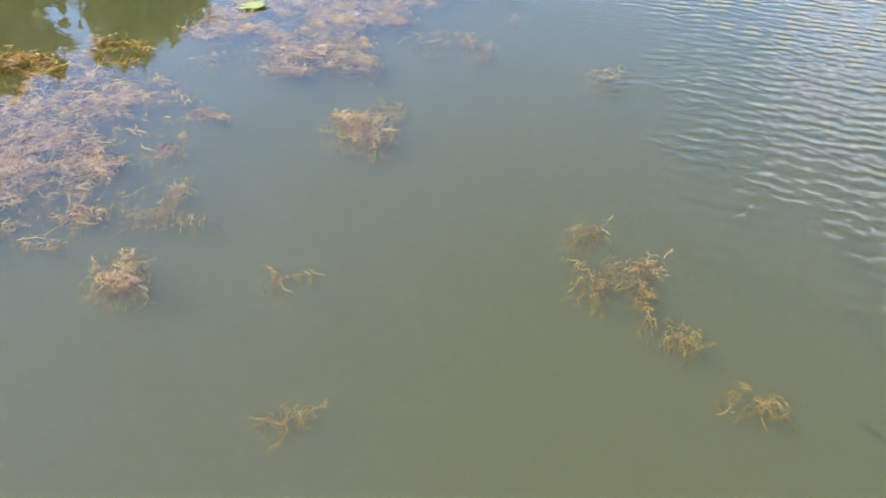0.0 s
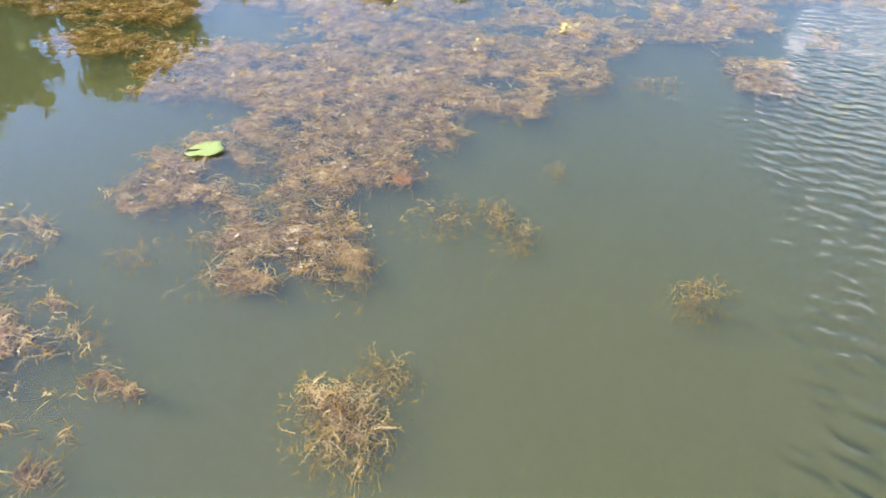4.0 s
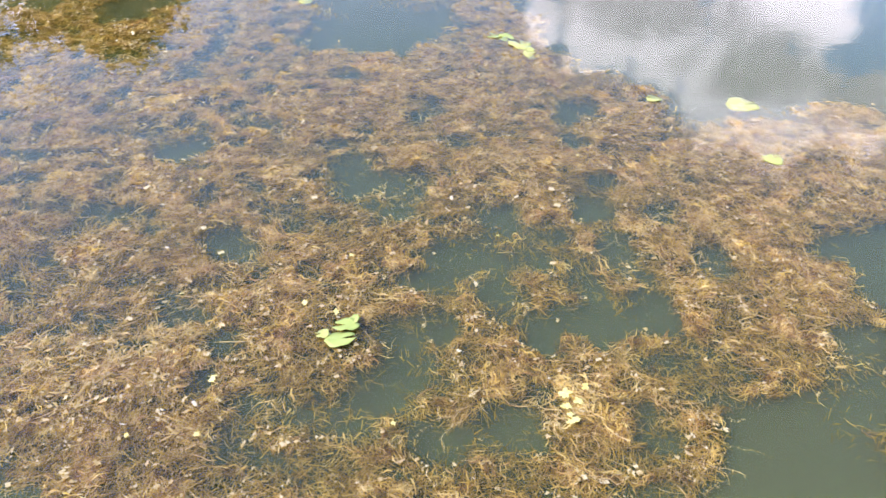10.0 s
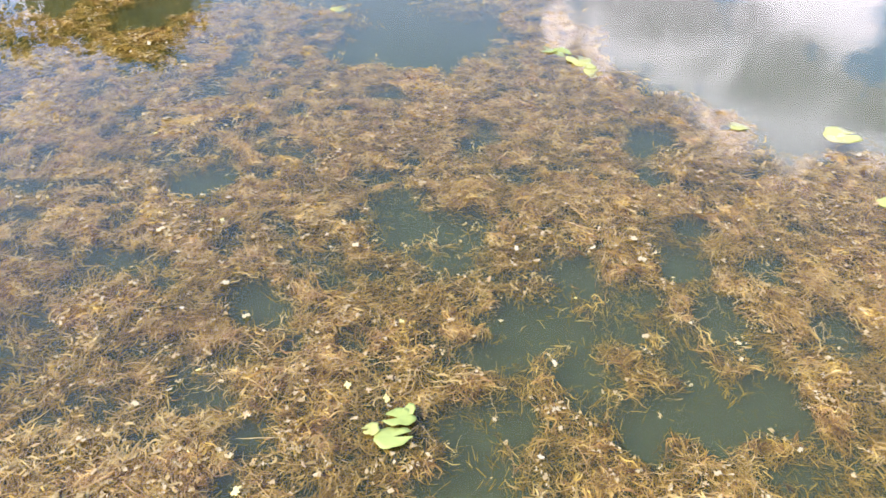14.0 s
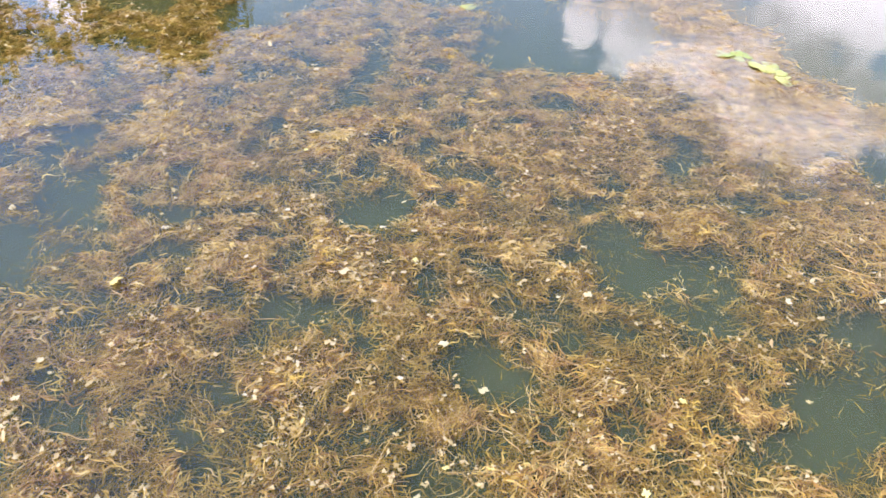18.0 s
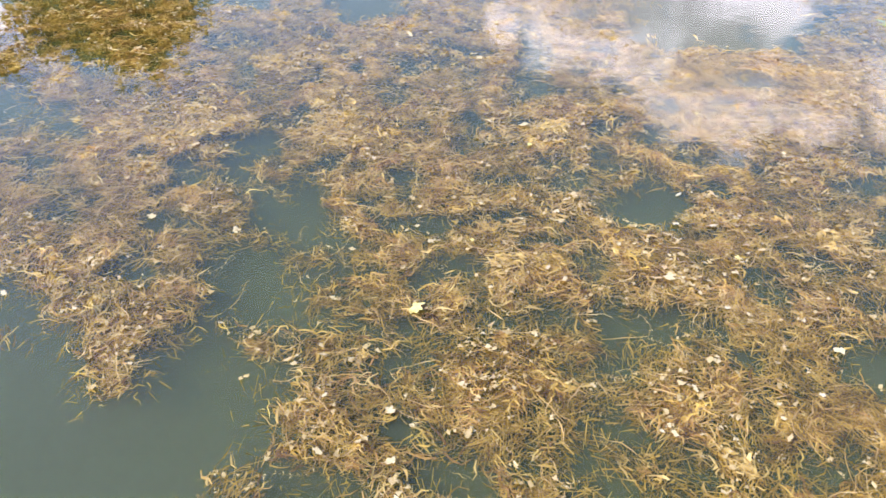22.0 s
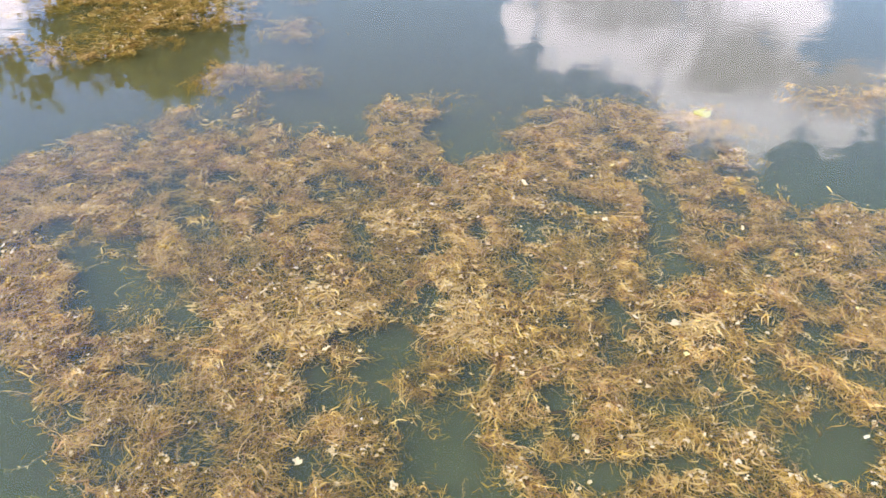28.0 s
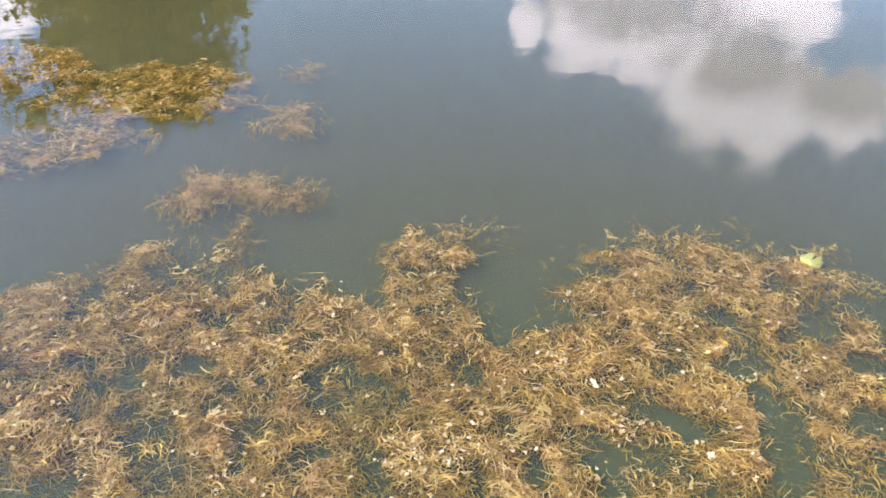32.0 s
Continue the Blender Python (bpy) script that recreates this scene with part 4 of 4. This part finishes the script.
# ---- single weed clumps ----
def weed_clump(seed, cx, cy, rx, ry, count, top=-0.01, low=-0.25, turn=0.0, label="brown weed clump floating alone on the water"):
    rng = np.random.default_rng(seed)
    base = tagged(new("weed_clump"), label, "water weed", "single weed clumps")
    base.location = (cx, cy, 0)
    # stems wander out from the root and carry short side shoots
    stems, joints = 5 + count // 160, 12
    at = np.stack([rng.normal(0, 0.25, stems), rng.normal(0, 0.25, stems)], 1)
    way = rng.uniform(0, 2 * math.pi, stems)
    us, vs, heads, depths = [], [], [], []
    for k in range(joints):
        way = way + rng.normal(0, 0.42, stems)
        at = at + 0.105 * np.stack([np.cos(way), np.sin(way)], 1)
        us.append(at[:, 0].copy())
        vs.append(at[:, 1].copy())
        heads.append(way.copy())
        depths.append(np.full(stems, k / joints))
    us, vs, heads, depths = (np.concatenate(p) for p in (us, vs, heads, depths))
    c, s = math.cos(radians(turn)), math.sin(radians(turn))
    pick = rng.integers(0, len(us), count)
    spread = 0.018 + 0.05 * min(rx, ry)
    u, v = us[pick] * rx, vs[pick] * ry
    x, y = u * c - v * s + rng.normal(0, spread, count), u * s + v * c + rng.normal(0, spread, count)
    head = heads[pick] + radians(turn)
    spot = np.array((cx, cy, 0))
    shoots = max(5, count // 48)
    first = rng.integers(0, stems, shoots)
    u, v = us[first] * rx * 0.8, vs[first] * ry * 0.8
    made = runners(rng, u * c - v * s + cx, u * s + v * c + cy, heads[first] + radians(turn), rng.uniform(0.6 * low, top, shoots), 10, 0.07 * max(rx, ry) + 0.010, 0.0030, 0.024, 0.6)
    tagged(part_mesh("feathery_tangle", quads_mesh("feathery_tangle", made[0] - spot, made[1], WEED_TOP if top > -0.02 else WEED_LOW), base), kind="stuff")
    cut = int(count * 0.40)
    vt, q = strands(rng, x[:cut] + cx, y[:cut] + cy, top - 0.05, top + 0.002, 0.07, 0.0030, 0.01, 2, head[:cut])
    tagged(part_mesh("surface_strands", quads_mesh("surface_strands", vt - spot, q, WEED_TOP), base), kind="stuff")
    few = max(3, count // (30 if top > -0.02 else 120))
    made = runners(rng, x[:few] + cx, y[:few] + cy, head[:few], rng.uniform(top - 0.015, top + 0.008, few), 5, 0.03, 0.0030, 0.022, 0.45)
    tagged(part_mesh("bleached_tangle", quads_mesh("bleached_tangle", made[0] - spot, made[1], WEED_PALE), base), kind="stuff")
    xs, ys = x[cut:] + rng.normal(0, 0.24 * rx + 0.03, count - cut), y[cut:] - 0.06 + rng.normal(0, 0.24 * ry + 0.03, count - cut)
    vt, q = strands(rng, xs + cx, ys + cy, low, low * 0.2, 0.08, 0.006, 0.08, 2, head[cut:])
    tagged(part_mesh("sunken_strands", quads_mesh("sunken_strands", vt - spot, q, WEED_LOW), base), kind="stuff")
    return base


CLUMPS = [  # x, y, half widths, strands, top, lowest, turn
    (-3.75, 7.85, 0.34, 0.36, 430, 0.005, -0.22, 0), (-3.6, 8.55, 0.3, 0.12, 70, -0.03, -0.2, 15), (-4.84, 4.27, 0.30, 0.22, 230, 0.0, -0.25, 0),
    (-5.0, 5.3, 0.42, 0.09, 90, -0.02, -0.2, 10), (-5.2, 5.75, 0.08, 0.28, 80, -0.03, -0.2, 0), (-0.5, 6.6, 0.14, 0.22, 80, -0.03, -0.3, -20),
    (-0.3, 5.85, 0.2, 0.22, 90, -0.03, -0.35, 10), (0.05, 6.05, 0.16, 0.16, 80, -0.01, -0.3, 20), (0.15, 5.65, 0.08, 0.24, 60, -0.02, -0.3, 10),
    (0.55, 5.25, 0.26, 0.08, 45, -0.06, -0.35, 30), (1.15, 4.68, 0.28, 0.14, 46, -0.07, -0.35, 25), (-2.4, 3.3, 0.24, 0.06, 26, -0.11, -0.3, 25),
    (-3.35, 4.83, 0.16, 0.06, 20, -0.09, -0.25, 35), (-3.4, 11.35, 0.28, 0.3, 120, -0.03, -0.3, -20), (-0.9, 10.65, 0.34, 0.12, 110, -0.02, -0.35, 35)]
MORE_CLUMPS = [
    (-3.0, 11.15, 0.16, 0.3, 60, -0.05, -0.35, 0), (-4.05, 11.05, 0.3, 0.4, 110, -0.05, -0.35, 0), (-2.9, 12.6, 0.12, 0.22, 26, -0.08, -0.35, 0),
    (-1.9, 15.85, 0.34, 0.14, 90, -0.02, -0.3, 15), (-15.1, 32.9, 0.5, 0.4, 400, -0.015, -0.2, 0), (-15.1, 34.9, 0.35, 0.4, 120, -0.02, -0.25, 0),
    (-16.2, 30.65, 0.36, 0.45, 400, -0.012, -0.2, 0), (-15.5, 30.75, 0.55, 0.28, 340, -0.015, -0.2, -5), (-14.8, 30.6, 0.5, 0.25, 260, -0.018, -0.2, -20), (-15.3, 29.6, 0.16, 0.5, 100, -0.02, -0.3, 0), (-12.2, 29.6, 0.7, 0.12, 70, -0.03, -0.3, 0),
    (-9.66, 29.3, 0.6, 0.16, 160, 0.0, -0.25, 0), (-8.1, 28.8, 0.6, 0.3, 240, 0.005, -0.25, -20), (-5.6, 29.3, 0.8, 0.4, 260, 0.0, -0.25, -10),
    (-7.1, 9.33, 0.3, 0.14, 60, -0.03, -0.3, 20), (-6.2, 9.8, 0.3, 0.2, 100, -0.02, -0.3, 0), (-15.95, 21.9, 0.12, 0.25, 26, -0.06, -0.35, 0), (-15.1, 21.3, 0.14, 0.3, 34, -0.06, -0.35, 0)]
for k, (cx, cy, rx, ry, count, top, low, turn) in enumerate(CLUMPS + MORE_CLUMPS):
    weed_clump(500 + k, cx, cy, rx, ry, int(count * 4.5), top, low, turn)


tuft = tagged(new("weed_tuft"), "orange-red feathery weed tuft at the bed's edge", "water weed", "single weed clumps")
tuft.location = (-4.73, 11.6, 0)
rng = np.random.default_rng(900)
turns = rng.uniform(0, 2 * math.pi, 160)
vt, q = strands(rng, 0.07 * np.cos(turns) - 4.73, 0.07 * np.sin(turns) + 11.6, -0.03, 0.012, 0.15, 0.0035, 0.02, 4, turns)
part_mesh("fronds", quads_mesh("fronds", vt - np.array((-4.73, 11.6, 0)), q, weed_material("weed_red", [(0.0, (0.24, 0.09, 0.02)), (0.5, (0.46, 0.21, 0.055)), (1.0, (0.60, 0.35, 0.12))])), tuft)


# ---- specks of pollen and seed fluff on the open water ----
rng = np.random.default_rng(5)
x, y = rng.uniform(-17, 5, 420), rng.uniform(1.5, 30, 420)
free = growth(x, y) < 0.02
x, y = x[free], y[free]
corner = rng.uniform(0, 6.3, len(x))[:, None] + np.array([0, 1.5, 3.0, 4.6])[None, :]
reach = rng.uniform(0.003, 0.010, len(x))[:, None] * rng.uniform(0.7, 1.3, (len(x), 4))
v = np.stack([x[:, None] + np.cos(corner) * reach, y[:, None] + np.sin(corner) * reach, np.full((len(x), 4), 0.006)], -1).reshape(-1, 3)
specks = new("floating_specks", quads_mesh("floating_specks", v, np.arange(len(v)).reshape(-1, 4), SCRAPS, False))
tagged(specks, "pale specks of fluff floating on the water", "floating debris", kind="stuff")


# ---- lily pads and fallen leaves ----
def pad_mesh(name, seed, radius, mat, notch=0.5, wave=0.05, stretch=1.0):
    """A round floating leaf with a notch, a wavy rim and a little thickness."""
    rnd = random.Random(seed)
    ring = 28
    verts, faces = [(0, 0, 0.004)], []
    phase = rnd.uniform(0, 6)
    for r in (0.35, 0.7, 1.0):
        for s in range(ring):
            a = notch / 2 + (2 * math.pi - notch) * s / (ring - 1)
            rr = radius * r * (1 + 0.09 * math.sin(3 * a + phase) + 0.05 * math.sin(7 * a + 2 * phase))
            h = 0.004 + wave * radius * r * r * (math.sin(2 * a + phase) + 0.6 * math.sin(5 * a + 2 * phase))
            verts.append((rr * math.cos(a) * stretch, rr * math.sin(a), max(h, -0.004) + 0.003))
    for s in range(ring - 1):
        faces.append((0, 1 + s, 2 + s))
        for k in range(2):
            b = 1 + k * ring + s
            faces.append((b, b + ring, b + ring + 1, b + 1))
    top = len(verts)
    verts += [(x, y, z - 0.006) for x, y, z in verts]
    faces += [tuple(i + top for i in reversed(f)) for f in list(faces)]
    for s in range(ring - 1):
        b = 1 + 2 * ring + s
        faces.append((b, b + top, b + top + 1, b + 1))
    return mesh_from(name, verts, faces, mat, True)


def lily_pad(seed, x, y, radius, mat, label, turn=0, stretch=1.0, tip=0, notch=0.5, wave=0.05, z=0.018):
    ob = new("lily_pad", pad_mesh("lily_pad", seed, radius, mat, notch, wave, stretch))
    ob.matrix_world = pose(x, y, z, tip, tip * 0.5, turn)
    return tagged(ob, label, "lily pad", "lily pads")


lily_pad(1, -7.52, 11.38, 0.22, PAD_GREEN, "bright green lily pad with a deep notch on brown weed", 215, 1.2, 4, 0.7, 0.09)
lily_pad(2, -6.09, 18.53, 0.105, PAD_GREEN, "small bright green lily pad in a cluster", 180, 1.35, 5, 0.9, 0.12, 0.03)
lily_pad(3, -6.13, 18.33, 0.115, PAD_GREEN, "bright green lily pad folded in a cluster", 8, 1.5, -5, 0.6, 0.12)
lily_pad(4, -6.32, 18.41, 0.075, PAD_YELLOW, "small browning lily pad in a cluster", 200, 1.0, 8, 0.4, 0.16)
lily_pad(5, -6.00, 18.62, 0.055, PAD_GREEN, "small bright green lily pad in a cluster", 250, 1.2, 10, 0.6, 0.16, 0.04)
lily_pad(6, -3.53, 26.48, 0.22, PAD_YELLOW, "broad yellow-green lily pad in a row", 100, 1.1, 3, 0.5, 0.06, -0.004)
lily_pad(7, -3.36, 25.98, 0.16, PAD_YELLOW, "yellow-green lily pad at the end of a row", 20, 1.0, 3, 0.9, 0.06, -0.004)
lily_pad(8, -3.78, 26.84, 0.15, PAD_GREEN, "pale green lily pad in a row", 300, 1.3, 4, 0.9, 0.08, -0.006)
lily_pad(9, -4.02, 26.93, 0.15, PAD_GREEN, "pale green lily pad half sunk in a row", 150, 1.2, 6, 1.2, 0.1, -0.012)
lily_pad(14, -3.40, 26.22, 0.13, PAD_YELLOW, "yellow-green lily pad in a row", 200, 0.9, 4, 0.6, 0.08, 0.0)
lily_pad(10, -0.03, 23.95, 0.25, PAD_YELLOW, "large yellow lily pad lying flat on the water", 10, 1.05, 0, 0.25, 0.02, z=-0.006)
lily_pad(11, -0.15, 22.15, 0.15, PAD_YELLOW, "yellow-green lily pad at the weed's edge", 70, 1.0, 0, 0.2, 0.02, z=0.002)
lily_pad(12, -1.46, 24.15, 0.14, PAD_YELLOW, "small yellow lily pad on brown weed", 140, 1.0, 5, z=-0.006)
lily_pad(13, -8.06, 28.83, 0.13, PAD_YELLOW, "small yellow-green lily pad half sunk in brown weed", 40, 1.2, 3, z=-0.008)


def fallen_leaf_mesh(seed, kind, mat):
    """A curled dead leaf about one unit long with a thin stalk: oval or lobed."""
    rnd = random.Random(seed)
    n = 20
    verts, faces = [(0, 0, 0.05)], []
    for s in range(n):
        a = 2 * math.pi * s / n
        if kind == "lobed":
            r = 0.5 * (0.60 + 0.40 * abs(math.cos(2.1 * a + 0.5))) * (1 - 0.3 * (a > 2.2) * (a < 4.0)) * (1 + rnd.uniform(-0.4, 0.2))
        else:
            r = 0.5 * (1 - 0.5 * abs(math.sin(a))) * (1 + rnd.uniform(-0.4, 0.2))
        x, y = r * math.cos(a), r * math.sin(a)
        verts.append((x, y, 0.18 * x * x - 0.3 * y * y + 0.05 + rnd.uniform(-0.03, 0.05)))
    faces = [(0, 1 + s, 1 + (s + 1) % n) for s in range(n)]
    verts += [(-0.42, -0.015, 0.05), (-0.42, 0.015, 0.05), (-0.72, 0.04, 0.09), (-0.72, 0.02, 0.09)]
    faces.append((n + 1, n + 2, n + 3, n + 4))
    return mesh_from("fallen_leaf", verts, faces, mat, False)


LEAF_KINDS = [(fallen_leaf_mesh(700 + k, kind, mat), label) for k, (kind, mat, label) in enumerate([
    ("oval", LEAF_CREAM, "small cream dead leaf lying on the weed"), ("oval", LEAF_WHITE, "small bleached white leaf lying on the weed"),
    ("lobed", LEAF_CREAM, "cream lobed dead leaf lying on the weed"), ("lobed", LEAF_TAN, "tan lobed dead leaf lying on the weed"),
    ("oval", LEAF_TAN, "small tan dead leaf lying on the weed"), ("lobed", LEAF_YELLOW, "pale yellow lobed leaf lying on the weed")])]


def fallen_leaf(rnd, x, y, size, pick=None):
    me, label = LEAF_KINDS[rnd.choice((0, 0, 1, 2, 3, 4, 4, 5)) if pick is None else pick]
    ob = new("fallen_leaf", me)
    size *= 0.75
    ob.matrix_world = pose(x, y, 0.014, rnd.uniform(-18, 18), rnd.uniform(-18, 18), rnd.uniform(0, 360)) @ Matrix.Diagonal((size, size * rnd.uniform(0.7, 1.1), size, 1))
    return tagged(ob, label, "leaf", "fallen leaves")


# leaves that can be told apart, then others strewn where the weed is thick
KNOWN_LEAVES = [(-7.72, 10.37, 0.11, 1), (-7.57, 10.52, 0.11, 1), (-7.44, 12.1, 0.1, 1), (-6.18, 11.15, 0.08, 1), (-5.95, 10.1, 0.08, 1), (-11.25, 20.98, 0.24, 5),
                (-4.92, 21.03, 0.13, 1), (-3.51, 20.89, 0.17, 2), (-4.04, 21.08, 0.13, 0), (-4.66, 19.25, 0.12, 1), (-7.74, 19.8, 0.14, 2), (-3.72, 19.64, 0.13, 0),
                (-8.47, 21.95, 0.12, 1), (-8.09, 20.3, 0.15, 2), (-12.88, 22.13, 0.15, 0), (-9.99, 21.26, 0.12, 0), (-9.1, 21.25, 0.16, 2), (-13.72, 22.4, 0.14, 2)]
MORE_LEAVES = [(-11.17, 26.84, 0.2, 0), (-8.81, 22.0, 0.12, 1), (-8.63, 22.48, 0.11, 1), (-14.64, 21.35, 0.11, 1), (-5.17, 16.37, 0.14, 5), (-4.57, 16.3, 0.12, 5),
               (-3.05, 15.68, 0.1, 1), (-8.18, 16.2, 0.1, 1), (-4.7, 20.82, 0.12, 0), (-3.55, 21.28, 0.16, 2), (-4.65, 19.22, 0.11, 0), (-12.44, 26.37, 0.1, 1),
               (-12.75, 26.04, 0.1, 1), (-8.58, 25.69, 0.14, 0), (-16.3, 24.34, 0.12, 1), (-9.89, 26.25, 0.11, 1), (-13.93, 27.93, 0.12, 1), (-9.93, 24.02, 0.2, 2), (-15.45, 23.95, 0.12, 1)]
leaf_rnd = random.Random(7)
for x, y, size, pick in KNOWN_LEAVES + MORE_LEAVES:
    fallen_leaf(leaf_rnd, x, y, size, pick)
for k in range(8):
    fallen_leaf(leaf_rnd, -3.72 + leaf_rnd.uniform(-0.22, 0.22), 17.42 + leaf_rnd.uniform(-0.3, 0.3), leaf_rnd.uniform(0.1, 0.19), 5)
leaf_rng = np.random.default_rng(77)
LEAF_FIELDS = [(-9, 13.5, -2.5, 17.5, 45), (-9, 17.5, -2.5, 22, 50), (-13, 18.5, -8, 22.5, 30), (-14, 22.5, -7, 27.5, 40), (-18, 24, -14, 28, 18), (-8.5, 9.5, -4.5, 13.5, 14), (-7, 22, 1, 25, 20)]
for x0, y0, x1, y1, count in LEAF_FIELDS:
    x, y = sow(leaf_rng, 1200, (x0, y0, x1, y1))
    for px, py in list(zip(x, y))[:count]:
        fallen_leaf(leaf_rnd, float(px), float(py), leaf_rnd.uniform(0.06, 0.13))


# ---- trees on the far bank ----
def tube(bm, points, radii, sides=7):
    rings = []
    for k, (p, r) in enumerate(zip(points, radii)):
        p = Vector(p)
        ahead = Vector(points[min(k + 1, len(points) - 1)]) - Vector(points[max(k - 1, 0)])
        turn = ahead.to_track_quat("Z", "Y")
        rings.append([bm.verts.new(p + turn @ Vector((r * math.cos(2 * math.pi * s / sides), r * math.sin(2 * math.pi * s / sides), 0))) for s in range(sides)])
    for a, b in zip(rings, rings[1:]):
        for s in range(sides):
            bm.faces.new((a[s], a[(s + 1) % sides], b[(s + 1) % sides], b[s]))


def make_tree(seed, height, spread, x, y, label, leaves=9000, leaf=1.0):
    rnd, rng = random.Random(seed), np.random.default_rng(seed)
    base = tagged(new("tree"), label, "tree", "trees on the bank")
    base.location = (x, y, 0.5)
    bm = bmesh.new()
    lean = rnd.uniform(-0.6, 0.6)
    tube(bm, [(lean * k * k, 0.3 * math.sin(k * 3), height * 0.85 * k) for k in (0, 0.1, 0.3, 0.5, 0.75, 1)], [height * f for f in (0.028, 0.02, 0.017, 0.013, 0.008, 0.002)])
    part("trunk", bm, BARK, base)
    tips = []
    for k in range(15):
        h = height * rnd.uniform(0.16, 0.8)
        a = k * 2.4 + rnd.uniform(-0.4, 0.4)
        reach = spread * rnd.uniform(0.55, 0.95) * (1.1 - 0.55 * h / height)
        end = (reach * math.cos(a), reach * math.sin(a), h + reach * rnd.uniform(0.3, 0.8))
        mid = (end[0] * 0.5, end[1] * 0.5, h + (end[2] - h) * 0.35)
        bm = bmesh.new()
        tube(bm, [(0, 0, h), mid, end], [height * 0.008, height * 0.005, height * 0.0015], 5)
        part("limb", bm, BARK, base)
        tips += [end, mid, ((mid[0] + end[0]) / 2, (mid[1] + end[1]) / 2, (mid[2] + end[2]) / 2)]
    tips.append((lean, 0, height * 0.9))
    centres = []
    for t in tips:
        for _ in range(4):
            centres.append([t[0] + rnd.gauss(0, spread * 0.16), t[1] + rnd.gauss(0, spread * 0.16), min(t[2] + rnd.gauss(0, spread * 0.14), height)])
    centres = np.array(centres)
    n = leaves
    who = rng.integers(0, len(centres), n)
    at = centres[who] + rng.normal(0, 1, (n, 3)) * spread * 0.095
    u = rng.normal(0, 1, (n, 3))
    u /= np.linalg.norm(u, axis=1, keepdims=True)
    v = np.cross(u, rng.normal(0, 1, (n, 3)))
    v /= np.linalg.norm(v, axis=1, keepdims=True)
    s = leaf * rng.uniform(0.4, 0.8, (n, 1))
    verts = np.stack([at - u * s, at - v * s * 0.55, at + u * s, at + v * s * 0.55], 1).reshape(-1, 3)
    part_mesh("crown", quads_mesh("crown", verts, np.arange(n * 4).reshape(-1, 4), FOLIAGE, False), base)
    return base


make_tree(41, 18.4, 8.0, -33.6, 72, "tall broad tree with olive green autumn leaves on the bank", 20000, 0.62)
make_tree(42, 19.6, 8.2, -51.5, 72, "tall olive green tree on the lake bank", 16000, 0.66)
make_tree(43, 20.5, 6.0, -42, 47, "olive green tree on the near lake bank", 13000, 0.6)
make_tree(44, 20.5, 6.0, -48, 39, "tall olive green tree on the near lake bank")
far_trees = [make_tree(45, 22.0, 9.0, 87.5, 10, "broad olive green tree far off on the lake bank", 2600, 1.8),
             make_tree(46, 19.0, 7.0, 10, -95, "olive green tree far off on the lake bank", 2600, 1.6)]
ring_rnd = random.Random(9)
for k in range(26):
    a = radians(-160 + k * 12.4)
    x, y = LAKE[0] + 62 * 1.25 * math.cos(a), LAKE[1] + 84 * 1.25 * math.sin(a)
    if -50 < math.degrees(math.atan2(x + 6, y - 12)) < 45:
        continue
    copy_thing(far_trees[k % 2], pose(x, y, 0.5, 0, 0, ring_rnd.uniform(0, 360)))
